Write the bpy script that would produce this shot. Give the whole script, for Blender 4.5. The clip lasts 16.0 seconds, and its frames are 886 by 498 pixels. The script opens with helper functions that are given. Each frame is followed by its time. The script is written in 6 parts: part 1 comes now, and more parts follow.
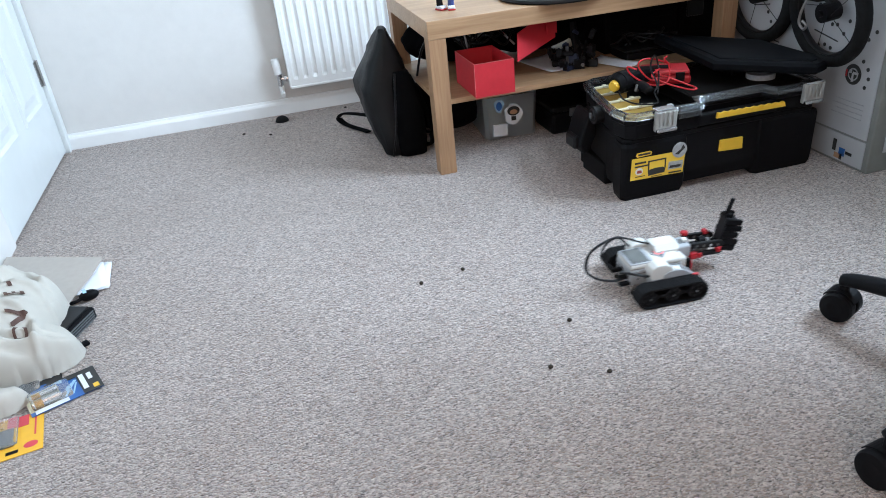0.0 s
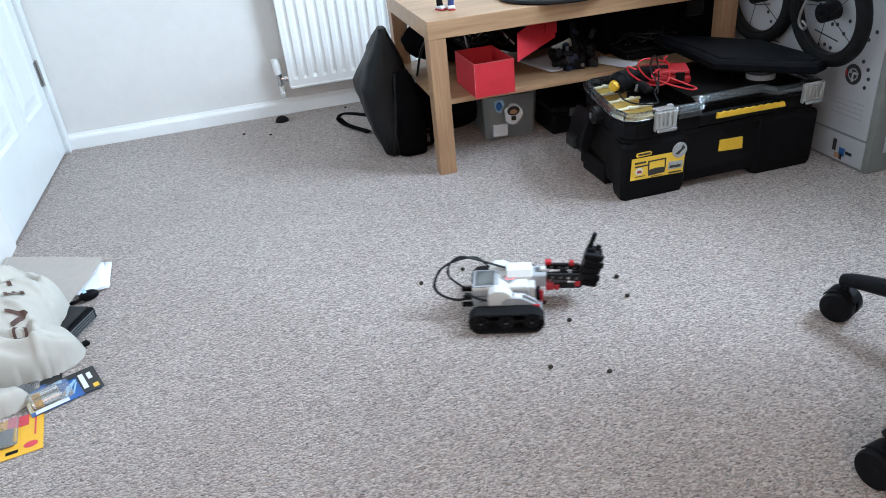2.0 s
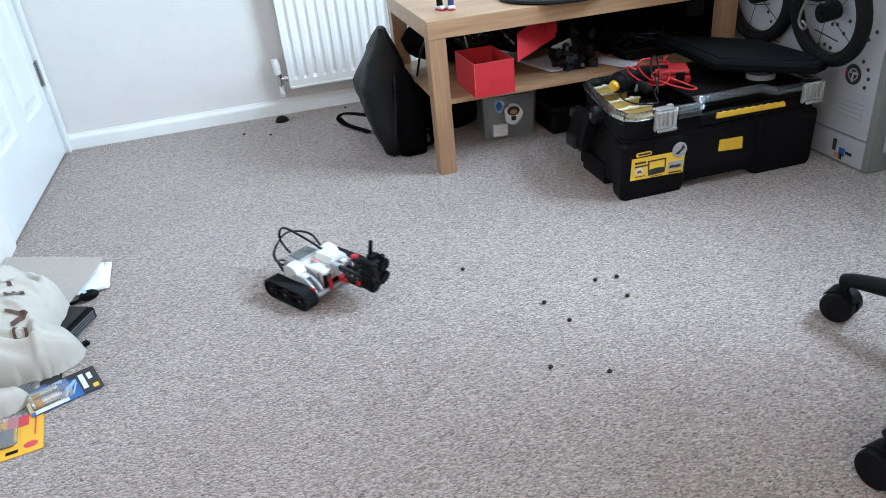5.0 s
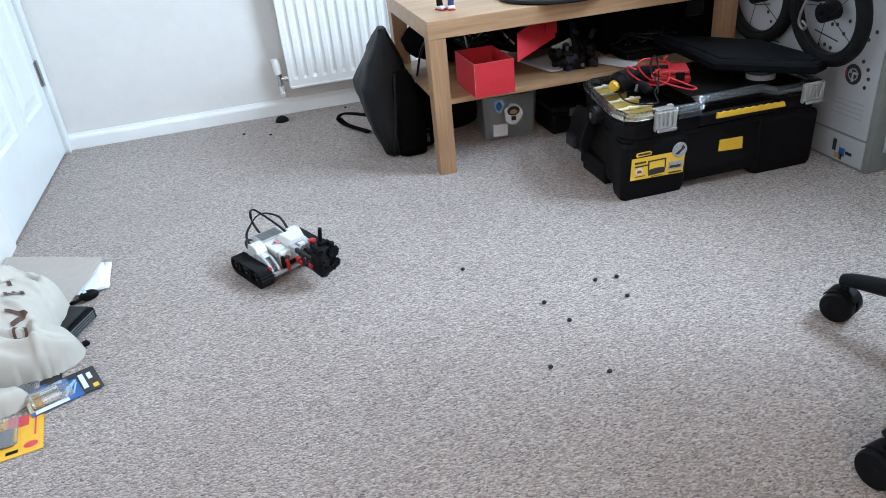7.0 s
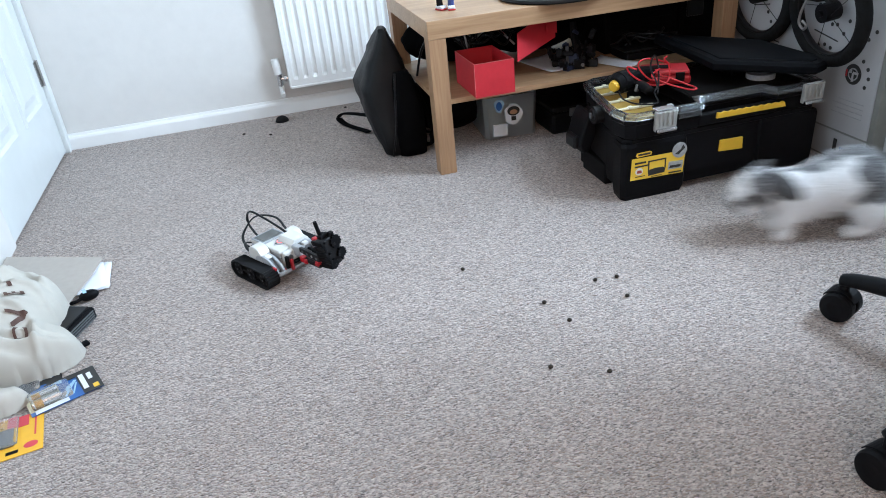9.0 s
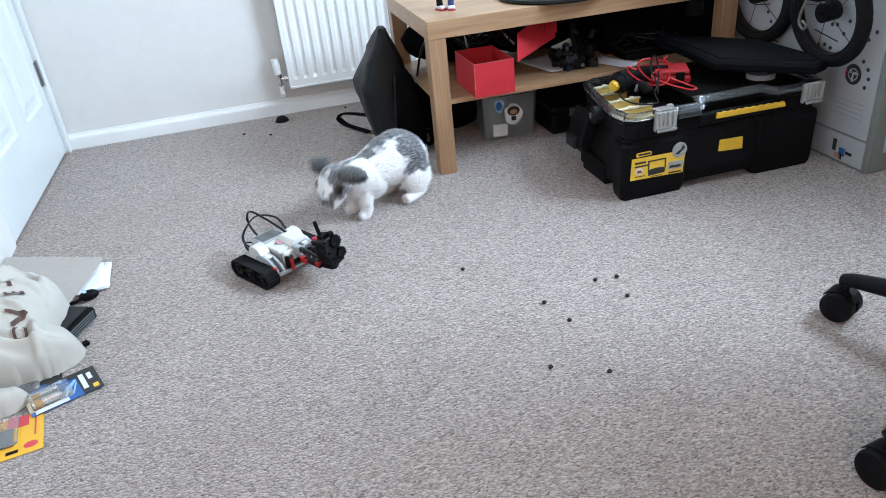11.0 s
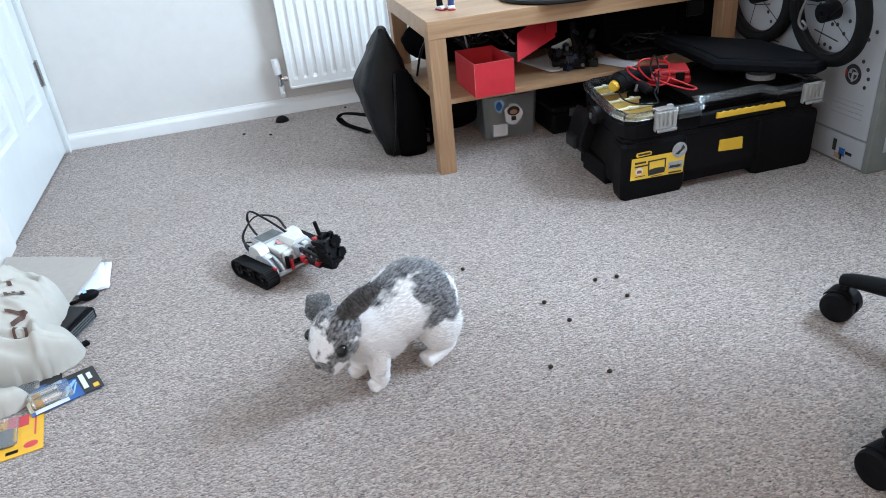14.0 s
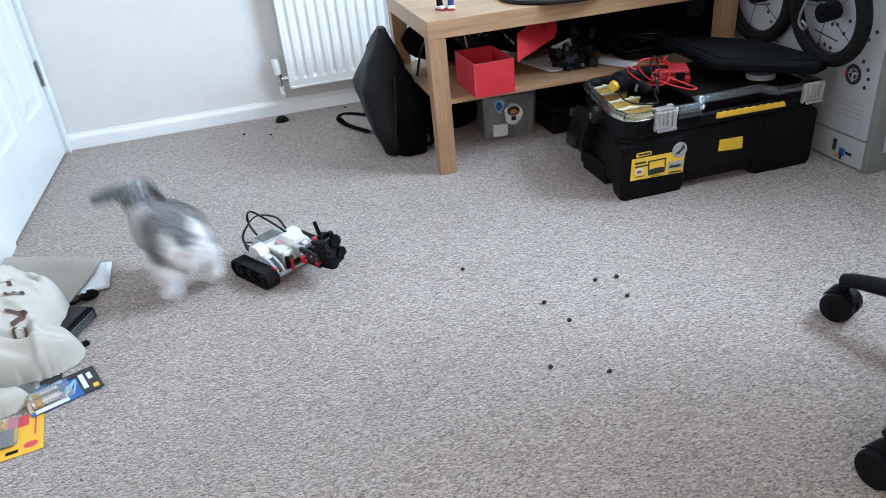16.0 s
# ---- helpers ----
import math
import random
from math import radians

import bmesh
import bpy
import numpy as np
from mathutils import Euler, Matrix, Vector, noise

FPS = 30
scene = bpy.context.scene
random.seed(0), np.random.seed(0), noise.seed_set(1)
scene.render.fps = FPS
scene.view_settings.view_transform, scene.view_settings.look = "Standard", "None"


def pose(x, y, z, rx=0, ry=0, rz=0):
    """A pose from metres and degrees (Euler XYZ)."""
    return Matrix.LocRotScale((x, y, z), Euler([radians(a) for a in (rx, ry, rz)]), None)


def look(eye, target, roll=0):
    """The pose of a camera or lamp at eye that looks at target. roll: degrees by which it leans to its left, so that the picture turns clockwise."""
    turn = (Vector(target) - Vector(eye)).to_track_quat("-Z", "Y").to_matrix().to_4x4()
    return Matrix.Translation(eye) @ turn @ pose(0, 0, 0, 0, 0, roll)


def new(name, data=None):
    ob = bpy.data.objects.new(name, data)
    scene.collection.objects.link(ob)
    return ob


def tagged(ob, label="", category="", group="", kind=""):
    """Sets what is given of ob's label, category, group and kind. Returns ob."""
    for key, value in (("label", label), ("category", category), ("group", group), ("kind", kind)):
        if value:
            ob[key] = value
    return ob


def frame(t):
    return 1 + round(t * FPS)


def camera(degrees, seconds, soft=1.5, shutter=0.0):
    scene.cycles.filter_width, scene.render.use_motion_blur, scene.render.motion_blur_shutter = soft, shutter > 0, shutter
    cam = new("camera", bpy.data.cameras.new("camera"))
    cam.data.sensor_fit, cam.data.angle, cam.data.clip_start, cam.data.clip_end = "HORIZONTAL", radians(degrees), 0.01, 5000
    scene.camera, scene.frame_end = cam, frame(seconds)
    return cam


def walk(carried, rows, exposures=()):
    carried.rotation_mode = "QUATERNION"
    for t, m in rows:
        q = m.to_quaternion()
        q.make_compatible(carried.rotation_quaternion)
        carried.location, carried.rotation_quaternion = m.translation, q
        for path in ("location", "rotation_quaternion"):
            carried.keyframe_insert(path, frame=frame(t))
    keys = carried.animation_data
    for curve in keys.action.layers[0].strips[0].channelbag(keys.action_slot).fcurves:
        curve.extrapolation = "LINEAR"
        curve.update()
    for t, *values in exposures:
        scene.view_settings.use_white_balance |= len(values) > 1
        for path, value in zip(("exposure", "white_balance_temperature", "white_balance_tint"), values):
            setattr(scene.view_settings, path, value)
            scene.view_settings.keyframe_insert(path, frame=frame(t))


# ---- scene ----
cam = camera(63.53, 16.0, soft=0.95, shutter=1.2)
EYE = (0.0, 0.0, 0.84)
VIEW = look(EYE, (0.1958, 0.8551, 0.84 - 0.4801), -5.86)
walk(cam, [(0.0, VIEW), (16.0, VIEW)])

# world, window light, an added warm fill, exposure
world = bpy.data.worlds.new("world")
scene.world = world
world.use_nodes = True
wn = world.node_tree.nodes
sky = wn.new("ShaderNodeTexSky")
sky.sky_type = "NISHITA"
sky.sun_disc = False
sky.sun_elevation = radians(40)
sky.sun_rotation = radians(60)
world.node_tree.links.new(sky.outputs[0], wn["Background"].inputs[0])
wn["Background"].inputs[1].default_value = 0.1
scene.view_settings.exposure = 0.0


def window_and_fill_light(name, m, w, h, watts, color):
    la = bpy.data.lights.new(name, "AREA")
    la.shape, la.size, la.size_y, la.energy, la.color = "RECTANGLE", w, h, watts, color
    ob = new(name, la)
    ob.matrix_world = m
    return ob


window_and_fill_light("window_and_fill_light", look((2.47, 0.92, 1.80), (0.0, 1.45, 0.90)), 1.05, 1.0, 196, (0.612, 0.795, 1.0))
# warm fill from behind the camera, added to lift and brown the shadows
window_and_fill_light("window_and_fill_light", look((-0.1, -1.25, 1.55), (-0.1, 1.5, 0.9)), 1.2, 1.1, 13, (1.0, 0.57, 0.30))


# ---- materials ----
def mat(name, color, rough=0.6, metal=0.0, var=0.15, scale=40.0, bump=0.0, bscale=300.0, color2=None, spec=0.5, vscale2=6.0):
    """A surface with two scales of mottling and a fine relief."""
    m = bpy.data.materials.new(name)
    m.use_nodes = True
    nt = m.node_tree
    N, LK = nt.nodes, nt.links
    b = N["Principled BSDF"]
    tc = N.new("ShaderNodeTexCoord")
    n1 = N.new("ShaderNodeTexNoise")
    n1.inputs["Scale"].default_value = scale
    n1.inputs["Detail"].default_value = 4
    n2 = N.new("ShaderNodeTexNoise")
    n2.inputs["Scale"].default_value = vscale2
    n2.inputs["Detail"].default_value = 3
    LK.new(tc.outputs["Object"], n1.inputs["Vector"])
    LK.new(tc.outputs["Object"], n2.inputs["Vector"])
    add = N.new("ShaderNodeMath")
    add.operation = "ADD"
    LK.new(n1.outputs["Fac"], add.inputs[0])
    LK.new(n2.outputs["Fac"], add.inputs[1])
    mr = N.new("ShaderNodeMapRange")
    mr.inputs["From Min"].default_value = 0.65
    mr.inputs["From Max"].default_value = 1.35
    LK.new(add.outputs[0], mr.inputs["Value"])
    mix = N.new("ShaderNodeMix")
    mix.data_type = "RGBA"
    lo = [max(0.0, c * (1 - var)) for c in color]
    hi = color2 if color2 else [min(1.0, c * (1 + var)) for c in color]
    mix.inputs["A"].default_value = (*lo, 1)
    mix.inputs["B"].default_value = (*hi, 1)
    LK.new(mr.outputs[0], mix.inputs["Factor"])
    LK.new(mix.outputs["Result"], b.inputs["Base Color"])
    rr = N.new("ShaderNodeMapRange")
    rr.inputs["To Min"].default_value = max(0.02, rough - 0.08)
    rr.inputs["To Max"].default_value = min(1.0, rough + 0.08)
    LK.new(n2.outputs["Fac"], rr.inputs["Value"])
    LK.new(rr.outputs[0], b.inputs["Roughness"])
    b.inputs["Metallic"].default_value = metal
    b.inputs["Specular IOR Level"].default_value = spec
    if bump:
        n3 = N.new("ShaderNodeTexNoise")
        n3.inputs["Scale"].default_value = bscale
        n3.inputs["Detail"].default_value = 3
        LK.new(tc.outputs["Object"], n3.inputs["Vector"])
        bp = N.new("ShaderNodeBump")
        bp.inputs["Strength"].default_value = bump
        bp.inputs["Distance"].default_value = 0.003
        LK.new(n3.outputs["Fac"], bp.inputs["Height"])
        LK.new(bp.outputs[0], b.inputs["Normal"])
    return m


def wood_mat(name, dark, light, axis="X"):
    """Oak foil: long fine grain along one axis, with slow bands."""
    m = bpy.data.materials.new(name)
    m.use_nodes = True
    N, LK = m.node_tree.nodes, m.node_tree.links
    b = N["Principled BSDF"]
    tc = N.new("ShaderNodeTexCoord")
    mp = N.new("ShaderNodeMapping")
    mp.inputs["Scale"].default_value = (3, 60, 60) if axis == "X" else (60, 60, 3)
    LK.new(tc.outputs["Object"], mp.inputs["Vector"])
    n1 = N.new("ShaderNodeTexNoise")
    n1.inputs["Scale"].default_value = 2.2
    n1.inputs["Detail"].default_value = 6
    n1.inputs["Distortion"].default_value = 0.6
    LK.new(mp.outputs[0], n1.inputs["Vector"])
    mp2 = N.new("ShaderNodeMapping")
    mp2.inputs["Scale"].default_value = (1, 9, 9) if axis == "X" else (9, 9, 1)
    LK.new(tc.outputs["Object"], mp2.inputs["Vector"])
    n2 = N.new("ShaderNodeTexNoise")
    n2.inputs["Scale"].default_value = 2.0
    LK.new(mp2.outputs[0], n2.inputs["Vector"])
    add = N.new("ShaderNodeMath")
    add.operation = "ADD"
    LK.new(n1.outputs["Fac"], add.inputs[0])
    LK.new(n2.outputs["Fac"], add.inputs[1])
    mr = N.new("ShaderNodeMapRange")
    mr.inputs["From Min"].default_value = 0.7
    mr.inputs["From Max"].default_value = 1.3
    LK.new(add.outputs[0], mr.inputs["Value"])
    mix = N.new("ShaderNodeMix")
    mix.data_type = "RGBA"
    mix.inputs["A"].default_value = (*dark, 1)
    mix.inputs["B"].default_value = (*light, 1)
    LK.new(mr.outputs[0], mix.inputs["Factor"])
    LK.new(mix.outputs["Result"], b.inputs["Base Color"])
    b.inputs["Roughness"].default_value = 0.42
    bp = N.new("ShaderNodeBump")
    bp.inputs["Strength"].default_value = 0.12
    bp.inputs["Distance"].default_value = 0.001
    LK.new(n1.outputs["Fac"], bp.inputs["Height"])
    LK.new(bp.outputs[0], b.inputs["Normal"])
    return m


def carpet_mat():
    """Flecked loop-pile carpet: ribs of small loops in beige, grey and brown."""
    m = bpy.data.materials.new("carpet")
    m.use_nodes = True
    N, LK = m.node_tree.nodes, m.node_tree.links
    b = N["Principled BSDF"]
    tc = N.new("ShaderNodeTexCoord")
    mp = N.new("ShaderNodeMapping")
    mp.inputs["Scale"].default_value = (1.0, 1.7, 1.0)
    mp.inputs["Rotation"].default_value = (0, 0, radians(12))
    LK.new(tc.outputs["Object"], mp.inputs["Vector"])
    wob = N.new("ShaderNodeTexNoise")
    wob.inputs["Scale"].default_value = 60
    LK.new(mp.outputs[0], wob.inputs["Vector"])
    sc = N.new("ShaderNodeVectorMath")
    sc.operation = "SCALE"
    sc.inputs["Scale"].default_value = 0.012
    LK.new(wob.outputs["Color"], sc.inputs[0])
    ad = N.new("ShaderNodeVectorMath")
    LK.new(mp.outputs[0], ad.inputs[0])
    LK.new(sc.outputs[0], ad.inputs[1])
    vo = N.new("ShaderNodeTexVoronoi")
    vo.inputs["Scale"].default_value = 225
    LK.new(ad.outputs[0], vo.inputs["Vector"])
    n1 = N.new("ShaderNodeTexNoise")
    n1.inputs["Scale"].default_value = 145
    n1.inputs["Detail"].default_value = 5
    n1.inputs["Roughness"].default_value = 0.7
    LK.new(ad.outputs[0], n1.inputs["Vector"])
    n2 = N.new("ShaderNodeTexNoise")
    n2.inputs["Scale"].default_value = 2.2
    n2.inputs["Detail"].default_value = 6
    LK.new(tc.outputs["Object"], n2.inputs["Vector"])
    sep = N.new("ShaderNodeSeparateColor")
    LK.new(vo.outputs["Color"], sep.inputs[0])
    a1 = N.new("ShaderNodeMath")
    a1.operation = "MULTIPLY_ADD"
    LK.new(sep.outputs[0], a1.inputs[0])
    a1.inputs[1].default_value = 0.46
    LK.new(n1.outputs["Fac"], a1.inputs[2])
    ramp = N.new("ShaderNodeValToRGB")
    cr = ramp.color_ramp
    cr.elements[0].position, cr.elements[0].color = 0.42, (0.125, 0.090, 0.074, 1)
    cr.elements[1].position, cr.elements[1].color = 1.0, (0.90, 0.785, 0.72, 1)
    e = cr.elements.new(0.66)
    e.color = (0.51, 0.42, 0.378, 1)
    LK.new(a1.outputs[0], ramp.inputs[0])
    tan = N.new("ShaderNodeMix")
    tan.data_type = "RGBA"
    fl = N.new("ShaderNodeMapRange")
    fl.inputs["From Min"].default_value, fl.inputs["From Max"].default_value = 0.70, 0.85
    fl.inputs["To Max"].default_value = 0.55
    LK.new(sep.outputs[1], fl.inputs["Value"])
    LK.new(fl.outputs[0], tan.inputs["Factor"])
    LK.new(ramp.outputs[0], tan.inputs["A"])
    tan.inputs["B"].default_value = (0.46, 0.31, 0.235, 1)
    hs = N.new("ShaderNodeMix")
    hs.data_type = "RGBA"
    hs.blend_type = "MULTIPLY"
    hs.inputs["Factor"].default_value = 1.0
    r2 = N.new("ShaderNodeValToRGB")
    r2.color_ramp.elements[0].position, r2.color_ramp.elements[0].color = 0.3, (0.88, 0.86, 0.84, 1)
    r2.color_ramp.elements[1].position, r2.color_ramp.elements[1].color = 0.65, (1.0, 1.0, 1.0, 1)
    LK.new(n2.outputs["Fac"], r2.inputs[0])
    LK.new(tan.outputs["Result"], hs.inputs["A"])
    LK.new(r2.outputs[0], hs.inputs["B"])
    LK.new(hs.outputs["Result"], b.inputs["Base Color"])
    b.inputs["Roughness"].default_value = 0.85
    b.inputs["Sheen Weight"].default_value = 0.3
    b.inputs["Sheen Roughness"].default_value = 0.5
    hgt = N.new("ShaderNodeMath")
    hgt.operation = "SUBTRACT"
    LK.new(n1.outputs["Fac"], hgt.inputs[0])
    LK.new(vo.outputs["Distance"], hgt.inputs[1])
    bp = N.new("ShaderNodeBump")
    bp.inputs["Strength"].default_value = 1.0
    bp.inputs["Distance"].default_value = 0.008
    LK.new(hgt.outputs[0], bp.inputs["Height"])
    LK.new(bp.outputs[0], b.inputs["Normal"])
    return m


CARPET = carpet_mat()
WALL = mat("wall_paint", (0.65, 0.632, 0.605), 0.75, var=0.03, scale=30, bump=0.08, bscale=220)
GLOSS_WHITE = mat("gloss_white_paint", (0.64, 0.66, 0.65), 0.35, var=0.03, scale=12, bump=0.03, bscale=90)
SKIRT_WHITE = mat("skirting_paint", (0.78, 0.78, 0.77), 0.4, var=0.03, scale=12, bump=0.03, bscale=90)
RAD_WHITE = mat("radiator_enamel", (0.78, 0.78, 0.77), 0.35, var=0.03, scale=10)
PLASTIC_WHITE = mat("white_plastic", (0.72, 0.72, 0.70), 0.4, var=0.05)
OAK_X = wood_mat("oak_along", (0.29, 0.165, 0.085), (0.45, 0.28, 0.155), "X")
OAK_Z = wood_mat("oak_upright", (0.25, 0.135, 0.07), (0.39, 0.23, 0.125), "Z")
BLACK = mat("black_plastic", (0.005, 0.005, 0.006), 0.5, spec=0.10, var=0.25, bump=0.05, bscale=500)
BLACK_SATIN = mat("black_satin", (0.009, 0.009, 0.010), 0.38, spec=0.2, var=0.2)
RUBBER = mat("black_rubber", (0.008, 0.008, 0.009), 0.7, spec=0.15, var=0.25, bump=0.1, bscale=400)
YELLOW = mat("yellow_plastic", (0.76, 0.46, 0.035), 0.45, var=0.1)
CHROME = mat("bright_steel", (0.62, 0.63, 0.65), 0.25, 1.0, var=0.1)
STEEL = mat("dull_steel", (0.35, 0.34, 0.33), 0.45, 0.9, var=0.15)
RED = mat("red_plastic", (0.42, 0.012, 0.02), 0.4, var=0.1)
RED_CARD = mat("red_card", (0.52, 0.016, 0.028), 0.6, var=0.08, scale=60)
RED_WORN = mat("worn_red_card", (0.62, 0.16, 0.15), 0.7, var=0.3, scale=80)
LIGHT_GREY = mat("light_grey_plastic", (0.33, 0.345, 0.36), 0.42, var=0.06)
TOY_WHITE = mat("white_toy_plastic", (0.60, 0.595, 0.57), 0.35, var=0.04)
DARK_GREY = mat("dark_grey_plastic", (0.09, 0.095, 0.10), 0.45, var=0.1)


# ---- mesh helpers ----
def finish(bm, smooth=False):
    bmesh.ops.recalc_face_normals(bm, faces=bm.faces)
    if smooth:
        for f in bm.faces:
            f.smooth = True
    return bm


def link_mesh(name, bm, material):
    me = bpy.data.meshes.new(name)
    bm.to_mesh(me)
    bm.free()
    for m in (material if isinstance(material, (list, tuple)) else [material]):
        me.materials.append(m)
    return new(name, me)


def part(name, bm, material, parent=None, label="", smooth=False, at=None):
    """One mesh object under a thing or a part."""
    ob = link_mesh(name, finish(bm, smooth), material)
    if parent is not None:
        ob.parent = parent
    if at is not None:
        ob.matrix_basis = at
    if label:
        tagged(ob, label)
    return ob


def thing(name, label, category, m=None, group="", kind=""):
    ob = tagged(new(name), label, category, group, kind)
    if m is not None:
        ob.matrix_basis = m
    return ob


def box(bm, x0, x1, y0, y1, z0, z1, bev=0.0, m=None, seg=2):
    r = bmesh.ops.create_cube(bm, size=1.0)
    vs = r["verts"]
    for v in vs:
        v.co = Vector(((x0 + x1) / 2 + v.co.x * (x1 - x0), (y0 + y1) / 2 + v.co.y * (y1 - y0), (z0 + z1) / 2 + v.co.z * (z1 - z0)))
        if m is not None:
            v.co = m @ v.co
    if bev:
        es = list({e for v in vs for e in v.link_edges})
        bmesh.ops.bevel(bm, geom=es, offset=bev, segments=seg, profile=0.5, affect="EDGES", clamp_overlap=True)
    return bm


def one_box(*a, **k):
    return box(bmesh.new(), *a, **k)


def rings(bm, loops, cap=True, close=False):
    """Skin a row of equal point loops."""
    vs = [[bm.verts.new(p) for p in lp] for lp in loops]
    n = len(loops[0])
    pairs = list(zip(vs[:-1], vs[1:]))
    if close:
        pairs.append((vs[-1], vs[0]))
    for a, b in pairs:
        for i in range(n):
            bm.faces.new((a[i], a[(i + 1) % n], b[(i + 1) % n], b[i]))
    if cap and not close:
        bm.faces.new(vs[0][::-1])
        bm.faces.new(vs[-1])
    return bm


def cyl(bm, p, q, r, r2=None, n=16):
    p, q = Vector(p), Vector(q)
    r2 = r if r2 is None else r2
    t = (q - p).to_track_quat("Z", "Y")
    lp = []
    for c, rad in ((p, r), (q, r2)):
        lp.append([c + t @ Vector((rad * math.cos(2 * math.pi * i / n), rad * math.sin(2 * math.pi * i / n), 0)) for i in range(n)])
    return rings(bm, lp)


def smooth_path(pts, k=6):
    """Catmull-Rom through the points."""
    P = [Vector(p) for p in pts]
    P = [P[0] * 2 - P[1]] + P + [P[-1] * 2 - P[-2]]
    out = []
    for i in range(1, len(P) - 2):
        for j in range(k):
            u = j / k
            a, b, c, d = P[i - 1], P[i], P[i + 1], P[i + 2]
            out.append(0.5 * (2 * b + (c - a) * u + (2 * a - 5 * b + 4 * c - d) * u * u + (3 * b - a - 3 * c + d) * u ** 3))
    out.append(P[-2])
    return out


def tube(bm, pts, r, n=8, k=6, flat=1.0, radii=None):
    path = smooth_path(pts, k)
    lp = []
    up = Vector((0, 0, 1))
    for i, p in enumerate(path):
        d = (path[min(i + 1, len(path) - 1)] - path[max(i - 1, 0)]).normalized()
        s = d.cross(up)
        if s.length < 0.05:
            s = d.cross(Vector((0, 1, 0)))
        s.normalize()
        u = s.cross(d).normalized()
        rad = r if radii is None else radii[0] + (radii[1] - radii[0]) * i / (len(path) - 1)
        lp.append([p + s * rad * math.cos(2 * math.pi * j / n) + u * rad * flat * math.sin(2 * math.pi * j / n) for j in range(n)])
    return rings(bm, lp)


def prism(bm, pts, m, depth, bev=0.0):
    """A flat outline (x, y) in the pose m, given depth along its z."""
    lo = [m @ Vector((x, y, 0)) for x, y in pts]
    hi = [m @ Vector((x, y, depth)) for x, y in pts]
    n0 = len(bm.verts)
    rings(bm, [lo, hi])
    if bev:
        bm.verts.ensure_lookup_table()
        vs = list(bm.verts)[n0:]
        es = list({e for v in vs for e in v.link_edges})
        bmesh.ops.bevel(bm, geom=es, offset=bev, segments=2, profile=0.5, affect="EDGES", clamp_overlap=True)
    return bm


def blob(bm, c, r, m=None, n=20, k=12, bumpy=0.0, seed=0.0):
    """A rounded body with slightly uneven skin."""
    c = Vector(c)
    lp = []
    for i in range(k + 1):
        a = math.pi * (i + 0.02) / (k + 0.04)
        row = []
        for j in range(n):
            b = 2 * math.pi * j / n
            v = Vector((math.cos(a), math.sin(a) * math.cos(b), math.sin(a) * math.sin(b)))
            s = 1 + bumpy * noise.noise(v * 3 + Vector((seed, 0, 0)))
            v = Vector((v.x * r[0], v.y * r[1], v.z * r[2])) * s
            row.append(c + (m @ v if m is not None else v))
        lp.append(row)
    return rings(bm, lp)


def torus(bm, c, R, r, m=None, n=40, k=10, ry=None):
    """A ring about the local z axis of m."""
    lp = []
    m = m if m is not None else Matrix.Identity(4)
    for i in range(n):
        a = 2 * math.pi * i / n
        row = []
        for j in range(k):
            b = 2 * math.pi * j / k
            rad = R + r * math.cos(b)
            row.append(Vector(c) + m.to_3x3() @ Vector((rad * math.cos(a), rad * math.sin(a), (ry or r) * math.sin(b))))
        lp.append(row)
    return rings(bm, lp, close=True)


# ---- the room ----
XL, XR, YB, YF, CEIL = -0.74, 2.50, 2.85, -1.3, 2.35
tagged(part("floor", one_box(XL - 0.1, XR + 0.1, YF - 0.1, YB + 0.1, -0.08, 0.0), CARPET), "beige and grey flecked loop-pile carpet, worn and marked", "carpet", kind="structure")
tagged(part("wall_north", one_box(XL - 0.1, XR + 0.1, YB, YB + 0.12, 0, CEIL), WALL), "plain off-white painted wall behind the radiator", "wall", kind="structure")


def wall_with_opening(name, axis, at0, at1, a0, a1, o0, o1, z0, z1, label):
    bm = bmesh.new()
    for p0, p1, q0, q1 in ((a0, o0, 0, CEIL), (o1, a1, 0, CEIL), (o0, o1, 0, z0), (o0, o1, z1, CEIL)):
        if axis == "x":
            box(bm, at0, at1, p0, p1, q0, q1)
        else:
            box(bm, p0, p1, at0, at1, q0, q1)
    return tagged(part(name, bm, WALL), label, "wall", kind="structure")


wall_with_opening("wall_east", "x", XR, XR + 0.12, YF, YB, 0.38, 1.46, 1.28, 2.33, "off-white painted wall with an opening for window or fill light")
# unseen wall; its opening is made up for the warm fill
wall_with_opening("wall_south", "y", YF - 0.12, YF, XL - 0.1, XR + 0.12, -0.7, 0.5, 0.95, 2.15, "off-white painted wall with an opening for window or fill light")
# two unseen blocks, added to keep window light off the floor and toolbox
tagged(part("shade_ledge", one_box(1.74, XR - 0.002, YF + 0.002, 1.098, 0.0, 0.84, 0.004), WALL), "unseen off-white ledge added to shade the right-hand floor", "wall", kind="structure")
tagged(part("shade_nib", one_box(1.63, XR - 0.002, 1.10, 1.405, 0.0, 1.0, 0.004), WALL), "unseen off-white block added to shade the toolbox corner", "wall", kind="structure")
DOOR_Y0, DOOR_Y1 = 2.02, 2.80
tagged(part("wall_west", one_box(XL - 0.12, XL - 0.045, YF, YB, 0, CEIL), WALL), "off-white painted wall beside the door", "wall", kind="structure")
tagged(part("ceiling", one_box(XL - 0.1, XR + 0.1, YF - 0.1, YB + 0.1, CEIL, CEIL + 0.1), WALL), "plain white ceiling", "ceiling", kind="structure")


